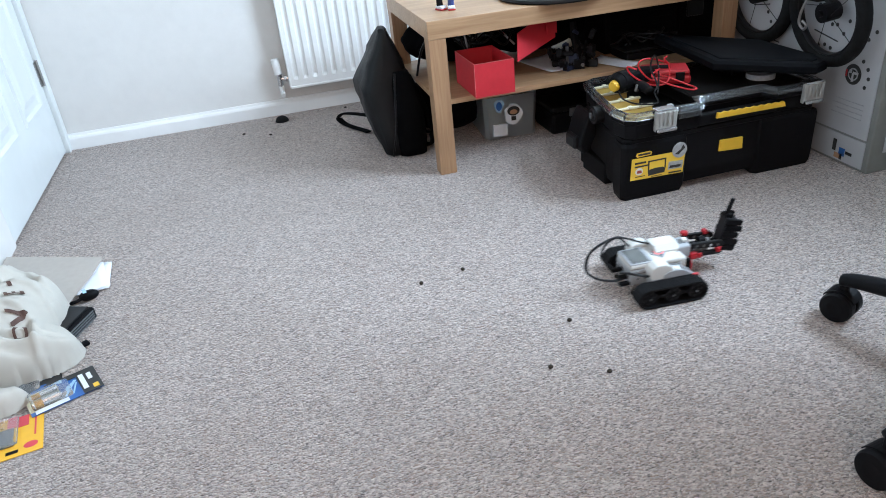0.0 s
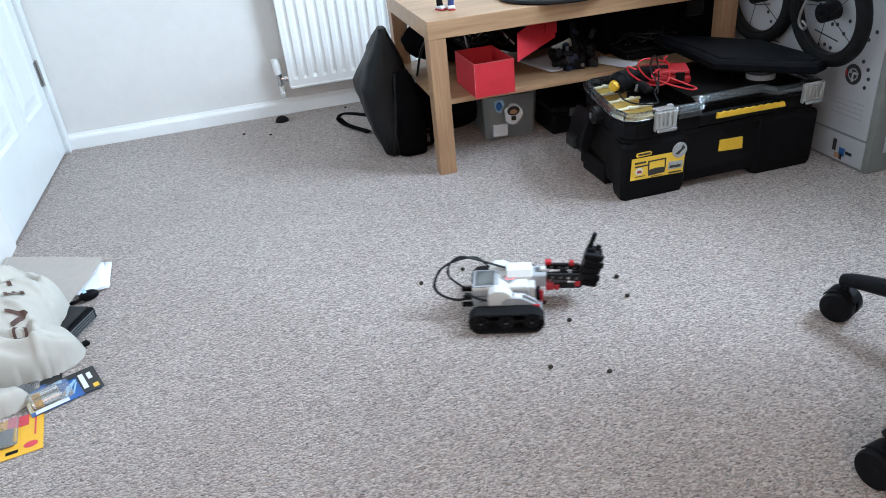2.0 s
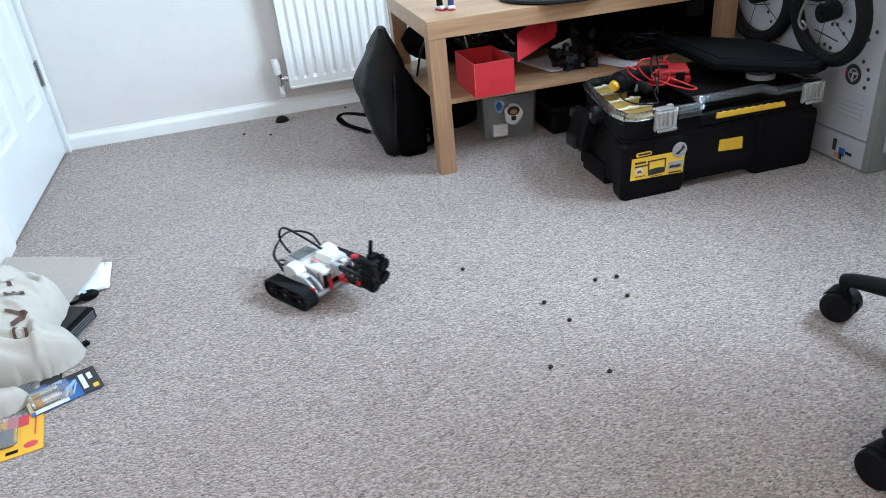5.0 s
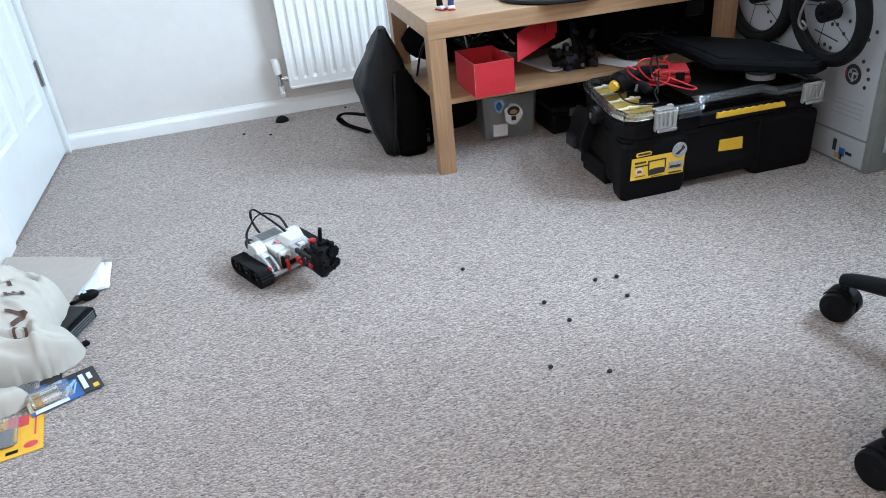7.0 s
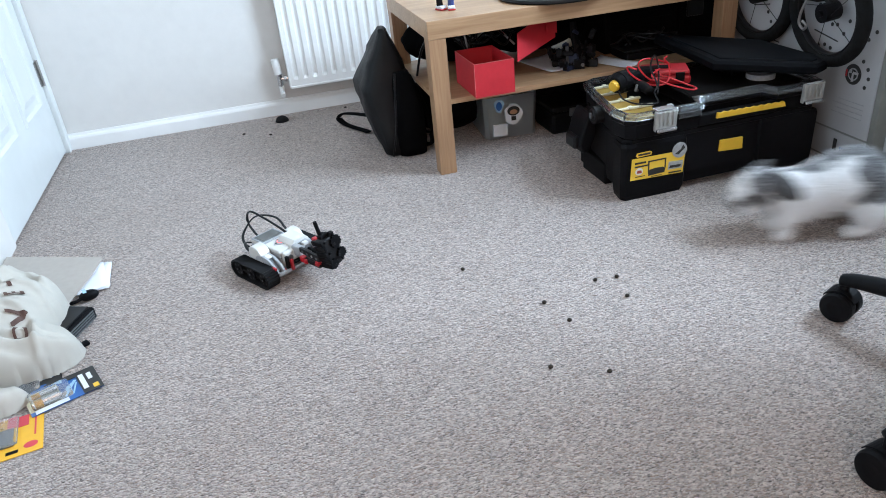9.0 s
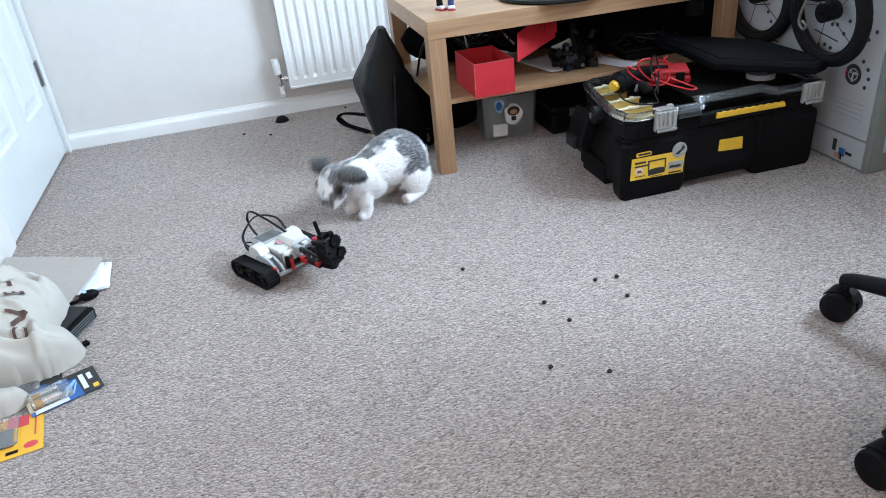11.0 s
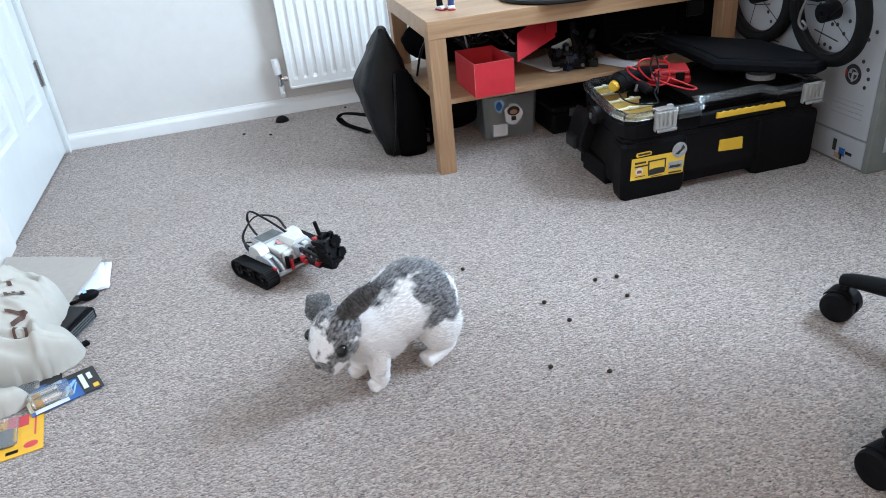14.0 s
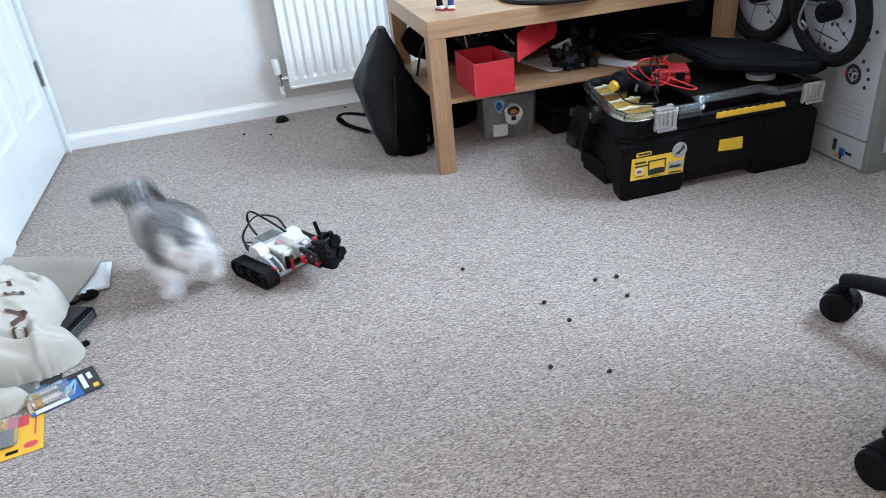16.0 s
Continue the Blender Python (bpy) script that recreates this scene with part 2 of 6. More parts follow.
def skirting(name, x0, x1, y0, y1, along):
    """Ogee-topped skirting board, 58 mm tall above the pile."""
    prof = [(0, 0), (0.016, 0), (0.016, 0.040), (0.013, 0.047), (0.009, 0.051), (0.007, 0.058), (0, 0.058)]
    bm = bmesh.new()
    if along == "x":
        rings(bm, [[(x, y0 - d, z) for d, z in prof] for x in (x0, x1)])
    else:
        rings(bm, [[(x0 + d, y, z) for d, z in prof] for y in (y0, y1)])
    return tagged(part(name, bm, SKIRT_WHITE), "white gloss-painted skirting board", "skirting board", kind="structure")


skirting("baseboard", XL + 0.004, XR - 0.002, YB - 0.001, 0, "x")


def door():
    d = thing("door_1", "closed white gloss-painted panel door", "door", kind="structure")
    part("leaf", one_box(XL - 0.04, XL - 0.004, DOOR_Y0, DOOR_Y1, 0.008, 1.98, 0.003), GLOSS_WHITE, d)
    for y0, y1, z0, z1 in ((2.10, 2.36, 0.20, 0.86), (2.46, 2.71, 0.20, 0.86), (2.10, 2.36, 1.02, 1.84), (2.46, 2.71, 1.02, 1.84)):
        # moulded panel: sloped rim with a raised field
        bm = bmesh.new()
        def loop(i, dx):
            return [(XL + dx, y0 + i, z0 + i), (XL + dx, y1 - i, z0 + i), (XL + dx, y1 - i, z1 - i), (XL + dx, y0 + i, z1 - i)]
        rings(bm, [loop(0, -0.006), loop(0.004, 0.004), loop(0.016, 0.005), loop(0.026, -0.002), loop(0.046, -0.002), loop(0.066, 0.003)], cap=True)
        part("panel", bm, GLOSS_WHITE, d)
    for z in (0.255, 1.70):
        hg = part("hinge", one_box(XL - 0.004, XL - 0.001, 2.784, 2.800, z, z + 0.085, 0.0008), STEEL, d, "worn steel butt hinge")
        bm = bmesh.new()
        cyl(bm, (XL + 0.003, 2.803, z), (XL + 0.003, 2.803, z + 0.09), 0.0045)
        part("knuckle", bm, STEEL, hg)
    bm = bmesh.new()
    box(bm, XL - 0.045, XL + 0.010, 2.803, 2.846, 0.0, 2.06, 0.003)
    tagged(part("door_frame", bm, GLOSS_WHITE), "white gloss-painted door frame beside the corner", "door frame", kind="structure")


door()
tagged(part("wall_west_lower", one_box(XL - 0.046, XL - 0.002, YF, DOOR_Y0 - 0.004, 0, CEIL), WALL), "off-white painted wall beside the door", "wall", kind="structure")


def radiator():
    r = thing("radiator", "white enamelled ribbed panel radiator on the wall", "radiator")
    x0, x1, z0, z1, yf = 0.107, 0.92, 0.112, 0.62, 2.782
    # ribbed face: rounded flutes between flat margins
    pts = [(x0, 0.0)]
    pitch = 0.0372
    x = x0 + 0.026
    while x + pitch < x1 - 0.01:
        pts += [(x - 0.011, 0.0), (x - 0.006, 0.007), (x, 0.0085), (x + 0.006, 0.007), (x + 0.011, 0.0)]
        x += pitch
    pts.append((x1, 0.0))
    bm = bmesh.new()
    def row(z, k):
        return [bm.verts.new((px_, yf + d * k, z)) for px_, d in pts]
    R = [row(z0, 0), row(z0 + 0.028, 0), row(z0 + 0.040, 1), row(z1 - 0.040, 1), row(z1 - 0.028, 0), row(z1, 0)]
    for a, b in zip(R[:-1], R[1:]):
        for i in range(len(pts) - 1):
            bm.faces.new((a[i], a[i + 1], b[i + 1], b[i]))
    part("front_panel", bm, RAD_WHITE, r)
    part("back_panel", one_box(x0 + 0.01, x1 - 0.01, yf + 0.030, yf + 0.045, z0 + 0.008, z1 - 0.008, 0.003), RAD_WHITE, r)
    for a, b in ((x0 - 0.003, x0 + 0.003), (x1 - 0.003, x1 + 0.003)):
        part("side_panel", one_box(a, b, yf - 0.001, yf + 0.046, z0, z1, 0.0012), RAD_WHITE, r)
    part("bottom_seam", one_box(x0, x1, yf - 0.004, yf + 0.004, z0 - 0.004, z0 + 0.005, 0.002), RAD_WHITE, r)
    for xx in (0.25, 0.75):
        part("bracket", one_box(xx, xx + 0.03, yf + 0.046, 2.849, z0 + 0.05, z1 - 0.05), STEEL, r)
    v = thing("radiator_valve", "white thermostatic radiator valve on its pipe", "radiator valve")
    bm = bmesh.new()
    cyl(bm, (0.070, 2.812, 0.165), (0.066, 2.812, 0.222), 0.0155, 0.0145, 18)
    part("cap", bm, PLASTIC_WHITE, v, smooth=False)
    bm = bmesh.new()
    cyl(bm, (0.072, 2.812, 0.118), (0.072, 2.812, 0.166), 0.010, None, 12)
    cyl(bm, (0.072, 2.812, 0.145), (0.108, 2.812, 0.145), 0.008, None, 12)
    cyl(bm, (0.088, 2.812, 0.145), (0.098, 2.812, 0.145), 0.0125, None, 6)
    part("valve_body", bm, CHROME, v, "chromed valve body")
    bm = bmesh.new()
    cyl(bm, (0.073, 2.812, 0.076), (0.073, 2.812, 0.12), 0.0095, None, 14)
    cyl(bm, (0.073, 2.770, 0.092), (0.073, 2.849, 0.092), 0.0080, None, 14)
    part("pipe", bm, PLASTIC_WHITE, v)


radiator()


def door_stop():
    bm = bmesh.new()
    lp = []
    for i in range(9):
        a = math.pi / 2 * i / 8
        lp.append([(0.048 + 0.026 * math.cos(a) * math.cos(b) + 1e-5, 2.748 + 0.022 * math.cos(a) * math.sin(b), 0.0 + 0.022 * math.sin(a)) for b in [2 * math.pi * j / 18 for j in range(18)]])
    rings(bm, lp)
    tagged(part("door_stop", bm, RUBBER, smooth=True), "small black domed rubber door stop on the carpet", "door stop")


door_stop()

TX0, TX1, TY0, TY1 = 0.462, 1.435, 1.939, 2.489


def coffee_table():
    t = thing("coffee_table", "oak-effect coffee table with square legs and a lower shelf", "table")
    part("tabletop", one_box(TX0, TX1, TY0, TY1, 0.400, 0.450, 0.0015), OAK_X, t)
    for x in (TX0 + 0.001, TX1 - 0.051):
        for y in (TY0 + 0.001, TY1 - 0.051):
            part("leg", one_box(x, x + 0.05, y, y + 0.05, 0.0, 0.3995, 0.0012), OAK_Z, t)
    part("shelf", one_box(TX0 + 0.02, TX1 - 0.02, TY0 + 0.022, TY1 - 0.02, 0.205, 0.221, 0.001), OAK_X, t)


coffee_table()


def offset_loop(pts, d, z):
    """An outline (x, y) moved inwards by d, at height z."""
    out = []
    n = len(pts)
    for i in range(n):
        a, b, c = Vector(pts[i - 1]), Vector(pts[i]), Vector(pts[(i + 1) % n])
        e, f = (b - a).normalized(), (c - b).normalized()
        k = Vector((-e.y, e.x)) + Vector((-f.y, f.x))
        k = k / max(0.5, k.length_squared) * 2
        out.append((b.x + k.x * d, b.y + k.y * d, z))
    return out


def toolbox():
    t = thing("toolbox", "long black plastic toolbox with yellow trim and clear lid", "toolbox")
    x0, x1, y0, y1 = 0.846, 1.418, 1.538, 1.86
    base = [(0.852, 1.560), (0.868, y0), (1.398, y0), (x1, 1.560), (x1, 1.83), (1.395, y1), (0.905, y1), (0.880, 1.835), (0.856, 1.66)]
    # base tub, tapered downwards, with a proud flange along its top
    bm = bmesh.new()
    rings(bm, [offset_loop(base, 0.008, 0.020), offset_loop(base, 0.004, 0.050), offset_loop(base, 0.003, 0.155), offset_loop(base, 0.000, 0.158), offset_loop(base, 0.000, 0.168), offset_loop(base, 0.006, 0.170)])
    part("tub", bm, BLACK, t)
    # two broad feet that stand proud of the tub, splayed at the toe
    for a, b in ((0.843, 1.026), (1.235, 1.420)):
        bm = bmesh.new()
        lp = []
        for z, ins in ((0.0, 0.006), (0.014, 0.002), (0.030, 0.001), (0.148, 0.0), (0.157, 0.003)):
            c = 0.010
            lp.append([(a + ins + c, y0 - 0.003 + ins, z), (b - ins - 0.004, y0 - 0.003 + ins, z), (b - ins, y0 + 0.001 + ins, z), (b - ins, y0 + 0.060, z), (a + ins + 0.006, y0 + 0.060, z), (a + ins, y0 + 0.010 + ins, z)])
        rings(bm, lp)
        part("front_foot", bm, BLACK, t)
        part("back_foot", one_box(a + 0.03, b - 0.02, y1 - 0.075, y1 - 0.012, 0.0, 0.10, 0.005), BLACK, t)
    # upper tray with a recess for the fingers behind the grip
    top = [(0.842, 1.600), (0.850, 1.548), (0.873, 1.530), (1.058, 1.530), (1.072, 1.574), (1.262, 1.572), (1.278, 1.530), (1.392, 1.530), (1.422, 1.555), (1.422, 1.835), (1.392, 1.866), (0.925, 1.880), (0.893, 1.862), (0.868, 1.76)]
    bm = bmesh.new()
    rings(bm, [offset_loop(top, 0.012, 0.166), offset_loop(top, 0.005, 0.172), offset_loop(top, 0.004, 0.206), offset_loop(top, 0.0, 0.210), offset_loop(top, 0.0, 0.220), offset_loop(top, 0.010, 0.220), offset_loop(top, 0.013, 0.190)])
    part("tray", bm, BLACK, t)
    rim = bmesh.new()
    rings(rim, [offset_loop(top, -0.004, 0.2205), offset_loop(top, -0.004, 0.2300), offset_loop(top, 0.002, 0.2370), offset_loop(top, 0.012, 0.2370), offset_loop(top, 0.012, 0.2335), offset_loop(top, 0.003, 0.2205)], cap=False, close=True)
    part("lid_rim", rim, CLEAR, t, "clear plastic lid rim with scuffed edges")
    # grip bar across the recess
    part("grip_bar", one_box(1.052, 1.285, y0 - 0.006, y0 + 0.016, 0.172, 0.203, 0.005), BLACK, t)
    part("lid_deck", one_box(1.075, x1 - 0.02, 1.590, y1 - 0.02, 0.196, 0.230, 0.006), DECK_BLACK, t)
    part("organiser_floor", one_box(0.885, 1.072, 1.556, y1 - 0.03, 0.176, 0.186, 0.002), DECK_BLACK, t)
    # open cups in three rows, each with a pale divider
    for i in range(4):
        yy = 1.560 + i * 0.068
        xa = 0.866 + i * 0.010
        cup = part("compartment", one_box(xa, 0.965, yy, yy + 0.056, 0.186, 0.194, 0.002), PALE_YELLOW, t, "pale yellow organiser compartment")
        part("cup_back", one_box(xa, 0.965, yy + 0.050, yy + 0.056, 0.194, 0.222, 0.002), PALE_YELLOW, cup)
        part("cup_side", one_box(xa, xa + 0.005, yy, yy + 0.050, 0.194, 0.222, 0.002), PALE_YELLOW, cup)
        part("cup_edge", one_box(xa - 0.002, 0.968, yy + 0.049, yy + 0.058, 0.2225, 0.229, 0.002), CREAM, cup)
        for k in (0, 1):
            part("cup_notch", one_box(xa + 0.030 + k * 0.032, xa + 0.042 + k * 0.032, yy + 0.047, yy + 0.060, 0.2235, 0.2315, 0.002), CREAM, cup)
    for k, (xx, yy) in enumerate(((0.985, 1.565), (1.000, 1.590), (0.975, 1.600))):
        part("lid_catch", one_box(xx, xx + 0.014, yy, yy + 0.012, 0.187, 0.232 - 0.008 * k, 0.002), PRINT_GREY, t)
    for xx in (0.919, 1.348):
        la = part("latch", box(bmesh.new(), 0, 0.060, -0.006, 0.006, 0.0, 0.052, 0.003, m=pose(xx, y0 - 0.016, 0.187, 3, 0, 0)), LATCH, t, "grey metal-look latch with ridges")
        for i in range(4):
            part("ridge", one_box(xx + 0.008 + i * 0.0125, xx + 0.014 + i * 0.0125, y0 - 0.028, y0 - 0.020, 0.200, 0.236, 0.0015), LATCH, la)
        part("lip", one_box(xx + 0.002, xx + 0.058, y0 - 0.031, y0 - 0.018, 0.186, 0.195, 0.003), CHROME, la)
        part("hook", one_box(xx + 0.004, xx + 0.056, y0 - 0.024, y0 + 0.004, 0.2375, 0.2435, 0.002), CHROME, la)
    part("lid_tongue", one_box(0.990, 1.055, y0 - 0.014, y0 - 0.009, 0.206, 0.238, 0.002), CLEAR, t)
    # yellow carrying strip, wavy on its upper side
    bm = bmesh.new()
    pts = [(1.100, 0.189), (1.304, 0.187), (1.300, 0.198)]
    n = 18
    for i in range(n + 1):
        pts.append((1.296 - 0.194 * i / n, 0.2000 + 0.003 * i / n + 0.0014 * math.cos(i * math.pi)))
    prism(bm, pts, Matrix.Translation((0, y0 - 0.007, 0)) @ UPRIGHT, 0.006)
    part("grip_strip", bm, YELLOW, t, "yellow carrying grip strip")
    bm = bmesh.new()
    prism(bm, [(1.124, 0.090), (1.196, 0.086), (1.194, 0.119), (1.126, 0.121)], Matrix.Translation((0, y0 + 0.008, 0)) @ UPRIGHT, 0.009, 0.0015)
    part("badge", bm, YELLOW, t, "plain yellow badge")
    # product label with its pictures as plain shapes
    yl = y0 - 0.0036
    bm = bmesh.new()
    prism(bm, [(0.865, 0.059), (1.017, 0.055), (1.021, 0.116), (0.868, 0.118)], Matrix.Translation((0, yl, 0)) @ UPRIGHT, 0.0012)
    lb = part("label_sheet", bm, PRINT_YELLOW, t, "yellow printed product label")
    def print_shape(name, pts, material, d=0.0006):
        bm = bmesh.new()
        prism(bm, pts, Matrix.Translation((0, yl - 0.0014, 0)) @ UPRIGHT, d)
        part(name, bm, material, lb)
    for a, b, c, d in ((0.876, 0.908, 0.102, 0.107), (0.876, 0.914, 0.093, 0.097), (0.878, 0.906, 0.066, 0.068)):
        print_shape("print_bar", [(a, c), (b, c), (b, d), (a, d)], PRINT_DARK)
    print_shape("print_disc", [(0.889 + 0.011 * math.cos(i * 0.4488), 0.081 + 0.010 * math.sin(i * 0.4488)) for i in range(14)], PAPER_)
    print_shape("print_mark", [(0.882, 0.077), (0.897, 0.076), (0.895, 0.084), (0.884, 0.085)], PRINT_RED, 0.0010)
    print_shape("print_picture", [(0.916, 0.064), (0.962, 0.066), (0.965, 0.076), (0.958, 0.082), (0.936, 0.083), (0.914, 0.080)], PRINT_DARK)
    for a, b, c, d in ((0.914, 0.918, 0.080, 0.104), (0.962, 0.966, 0.078, 0.104), (0.914, 0.966, 0.102, 0.106)):
        print_shape("print_picture", [(a, c), (b, c), (b, d), (a, d)], PRINT_DARK)
    print_shape("print_picture", [(0.972, 0.070), (1.014, 0.069), (1.016, 0.090), (0.974, 0.092)], PRINT_GREY)
    print_shape("print_picture", [(0.976, 0.074), (1.008, 0.073), (1.010, 0.080), (0.978, 0.081)], PRINT_DARK, 0.0010)
    print_shape("print_bar", [(0.925, 0.060), (0.955, 0.059), (0.955, 0.061), (0.925, 0.062)], PRINT_DARK)
    print_shape("print_bar", [(0.975, 0.059), (1.012, 0.058), (1.012, 0.062), (0.975, 0.063)], PRINT_DARK)
    bm = bmesh.new()
    prism(bm, [(0.882, 0.121), (0.922, 0.122), (0.924, 0.130), (0.918, 0.133), (0.882, 0.132), (0.879, 0.126)], Matrix.Translation((0, yl, 0)) @ UPRIGHT, 0.0012)
    lg = part("print_logo", bm, PRINT_YELLOW, t, "small yellow label with a dark bar")
    part("print_bar", one_box(0.885, 0.919, yl - 0.0020, yl - 0.0012, 0.1245, 0.1295), PRINT_DARK, lg)
    bm = bmesh.new()
    cyl(bm, (1.003, yl - 0.0018, 0.120), (1.003, yl - 0.0030, 0.120), 0.021, None, 24)
    di = part("print_disc", bm, PRINT_GREY, t, "round grey print with dark shapes")
    bm = bmesh.new()
    prism(bm, [(0.990, 0.112), (0.999, 0.108), (1.018, 0.124), (1.012, 0.134), (1.006, 0.122)], Matrix.Translation((0, yl - 0.0031, 0)) @ UPRIGHT, 0.0006)
    part("print_mark", bm, PRINT_DARK, di)
    # folding pull handle on the end wall
    bm = bmesh.new()
    cyl(bm, (0.834, 1.690, 0.196), (0.866, 1.690, 0.196), 0.024, None, 22)
    cyl(bm, (0.830, 1.690, 0.196), (0.835, 1.690, 0.196), 0.015, 0.020, 18)
    hb = part("handle_hub", bm, BLACK_SATIN, t, smooth=False)
    part("hub_cap", cyl(bmesh.new(), (0.8265, 1.690, 0.196), (0.830, 1.690, 0.196), 0.008, None, 14), DARK_GREY, hb)
    bm = bmesh.new()
    prism(bm, [(0.856, 0.190), (0.838, 0.196), (0.822, 0.165), (0.806, 0.105), (0.816, 0.080), (0.836, 0.086), (0.856, 0.130)], Matrix.Translation((0, 1.800, 0)) @ UPRIGHT, 0.090, 0.006)
    part("pull_handle", bm, BLACK, t)
    part("handle_grip", one_box(0.796, 0.816, 1.725, 1.785, 0.092, 0.128, 0.006), BLACK_SATIN, t)
    part("end_block", one_box(0.858, 0.885, 1.66, 1.80, 0.0, 0.060, 0.004), BLACK, t)


UPRIGHT = Matrix(((1, 0, 0, 0), (0, 0, -1, 0), (0, 1, 0, 0), (0, 0, 0, 1)))
LATCH = mat("grey_latch", (0.40, 0.40, 0.38), 0.38, 0.35, var=0.12)
PAPER_ = mat("pale_print", (0.70, 0.70, 0.68), 0.5, var=0.06)
PRINT_RED = mat("red_brown_print", (0.35, 0.06, 0.05), 0.5, var=0.2)

CLEAR = bpy.data.materials.new("clear_plastic")
CLEAR.use_nodes = True
_b = CLEAR.node_tree.nodes["Principled BSDF"]
_b.inputs["Base Color"].default_value = (0.62, 0.65, 0.68, 1)
_b.inputs["Roughness"].default_value = 0.10
_b.inputs["Transmission Weight"].default_value = 0.95
_b.inputs["IOR"].default_value = 1.45
DECK_BLACK = mat("smoked_lid", (0.004, 0.0035, 0.0035), 0.6, spec=0.05, var=0.4, scale=20)
PALE_YELLOW = mat("pale_yellow_plastic", (0.55, 0.40, 0.12), 0.5, var=0.15)
CREAM = mat("cream_plastic", (0.62, 0.58, 0.42), 0.5, var=0.08)
PRINT_YELLOW = mat("yellow_print", (0.80, 0.52, 0.05), 0.5, var=0.06)
PRINT_DARK = mat("dark_print", (0.02, 0.02, 0.02), 0.5, var=0.1)
PRINT_GREY = mat("grey_print", (0.35, 0.36, 0.37), 0.5, var=0.3, scale=120)
toolbox()


# ---- things round the table ----
BAG_LEATHER = mat("black_coated_canvas", (0.0075, 0.008, 0.009), 0.5, spec=0.2, var=0.25, scale=25, bump=0.25, bscale=260)
NYLON = mat("black_nylon", (0.0035, 0.0035, 0.004), 0.85, spec=0.04, var=0.3, bump=0.3, bscale=700)
PAPER = mat("white_paper", (0.72, 0.74, 0.78), 0.7, var=0.04)
NAVY = mat("navy_print", (0.012, 0.018, 0.05), 0.4, var=0.3)
BLUE = mat("blue_plastic", (0.02, 0.04, 0.16), 0.4, var=0.2)
BLUE_PRINT = mat("blue_print", (0.018, 0.10, 0.32), 0.35, var=0.2)
PALE_BLUE = mat("pale_blue_print", (0.35, 0.55, 0.72), 0.4, var=0.15)
CARD = mat("grey_brown_card", (0.40, 0.36, 0.32), 0.8, var=0.06, scale=60, bump=0.05)
FROSTED = bpy.data.materials.new("frosted_plastic")
FROSTED.use_nodes = True
_f = FROSTED.node_tree.nodes["Principled BSDF"]
_f.inputs["Base Color"].default_value = (0.60, 0.64, 0.66, 1)
_f.inputs["Roughness"].default_value = 0.28
_f.inputs["Transmission Weight"].default_value = 0.82
RED_WIRE = mat("red_wire", (0.62, 0.02, 0.03), 0.4, var=0.1)
BOX_WHITE = mat("printed_white_card", (0.42, 0.42, 0.43), 0.5, var=0.04, scale=15)
BOX_GREY = mat("printed_grey_card", (0.20, 0.205, 0.19), 0.55, var=0.12, scale=25)
SKIN_TAN = mat("tan_plastic", (0.42, 0.22, 0.12), 0.5, var=0.15)


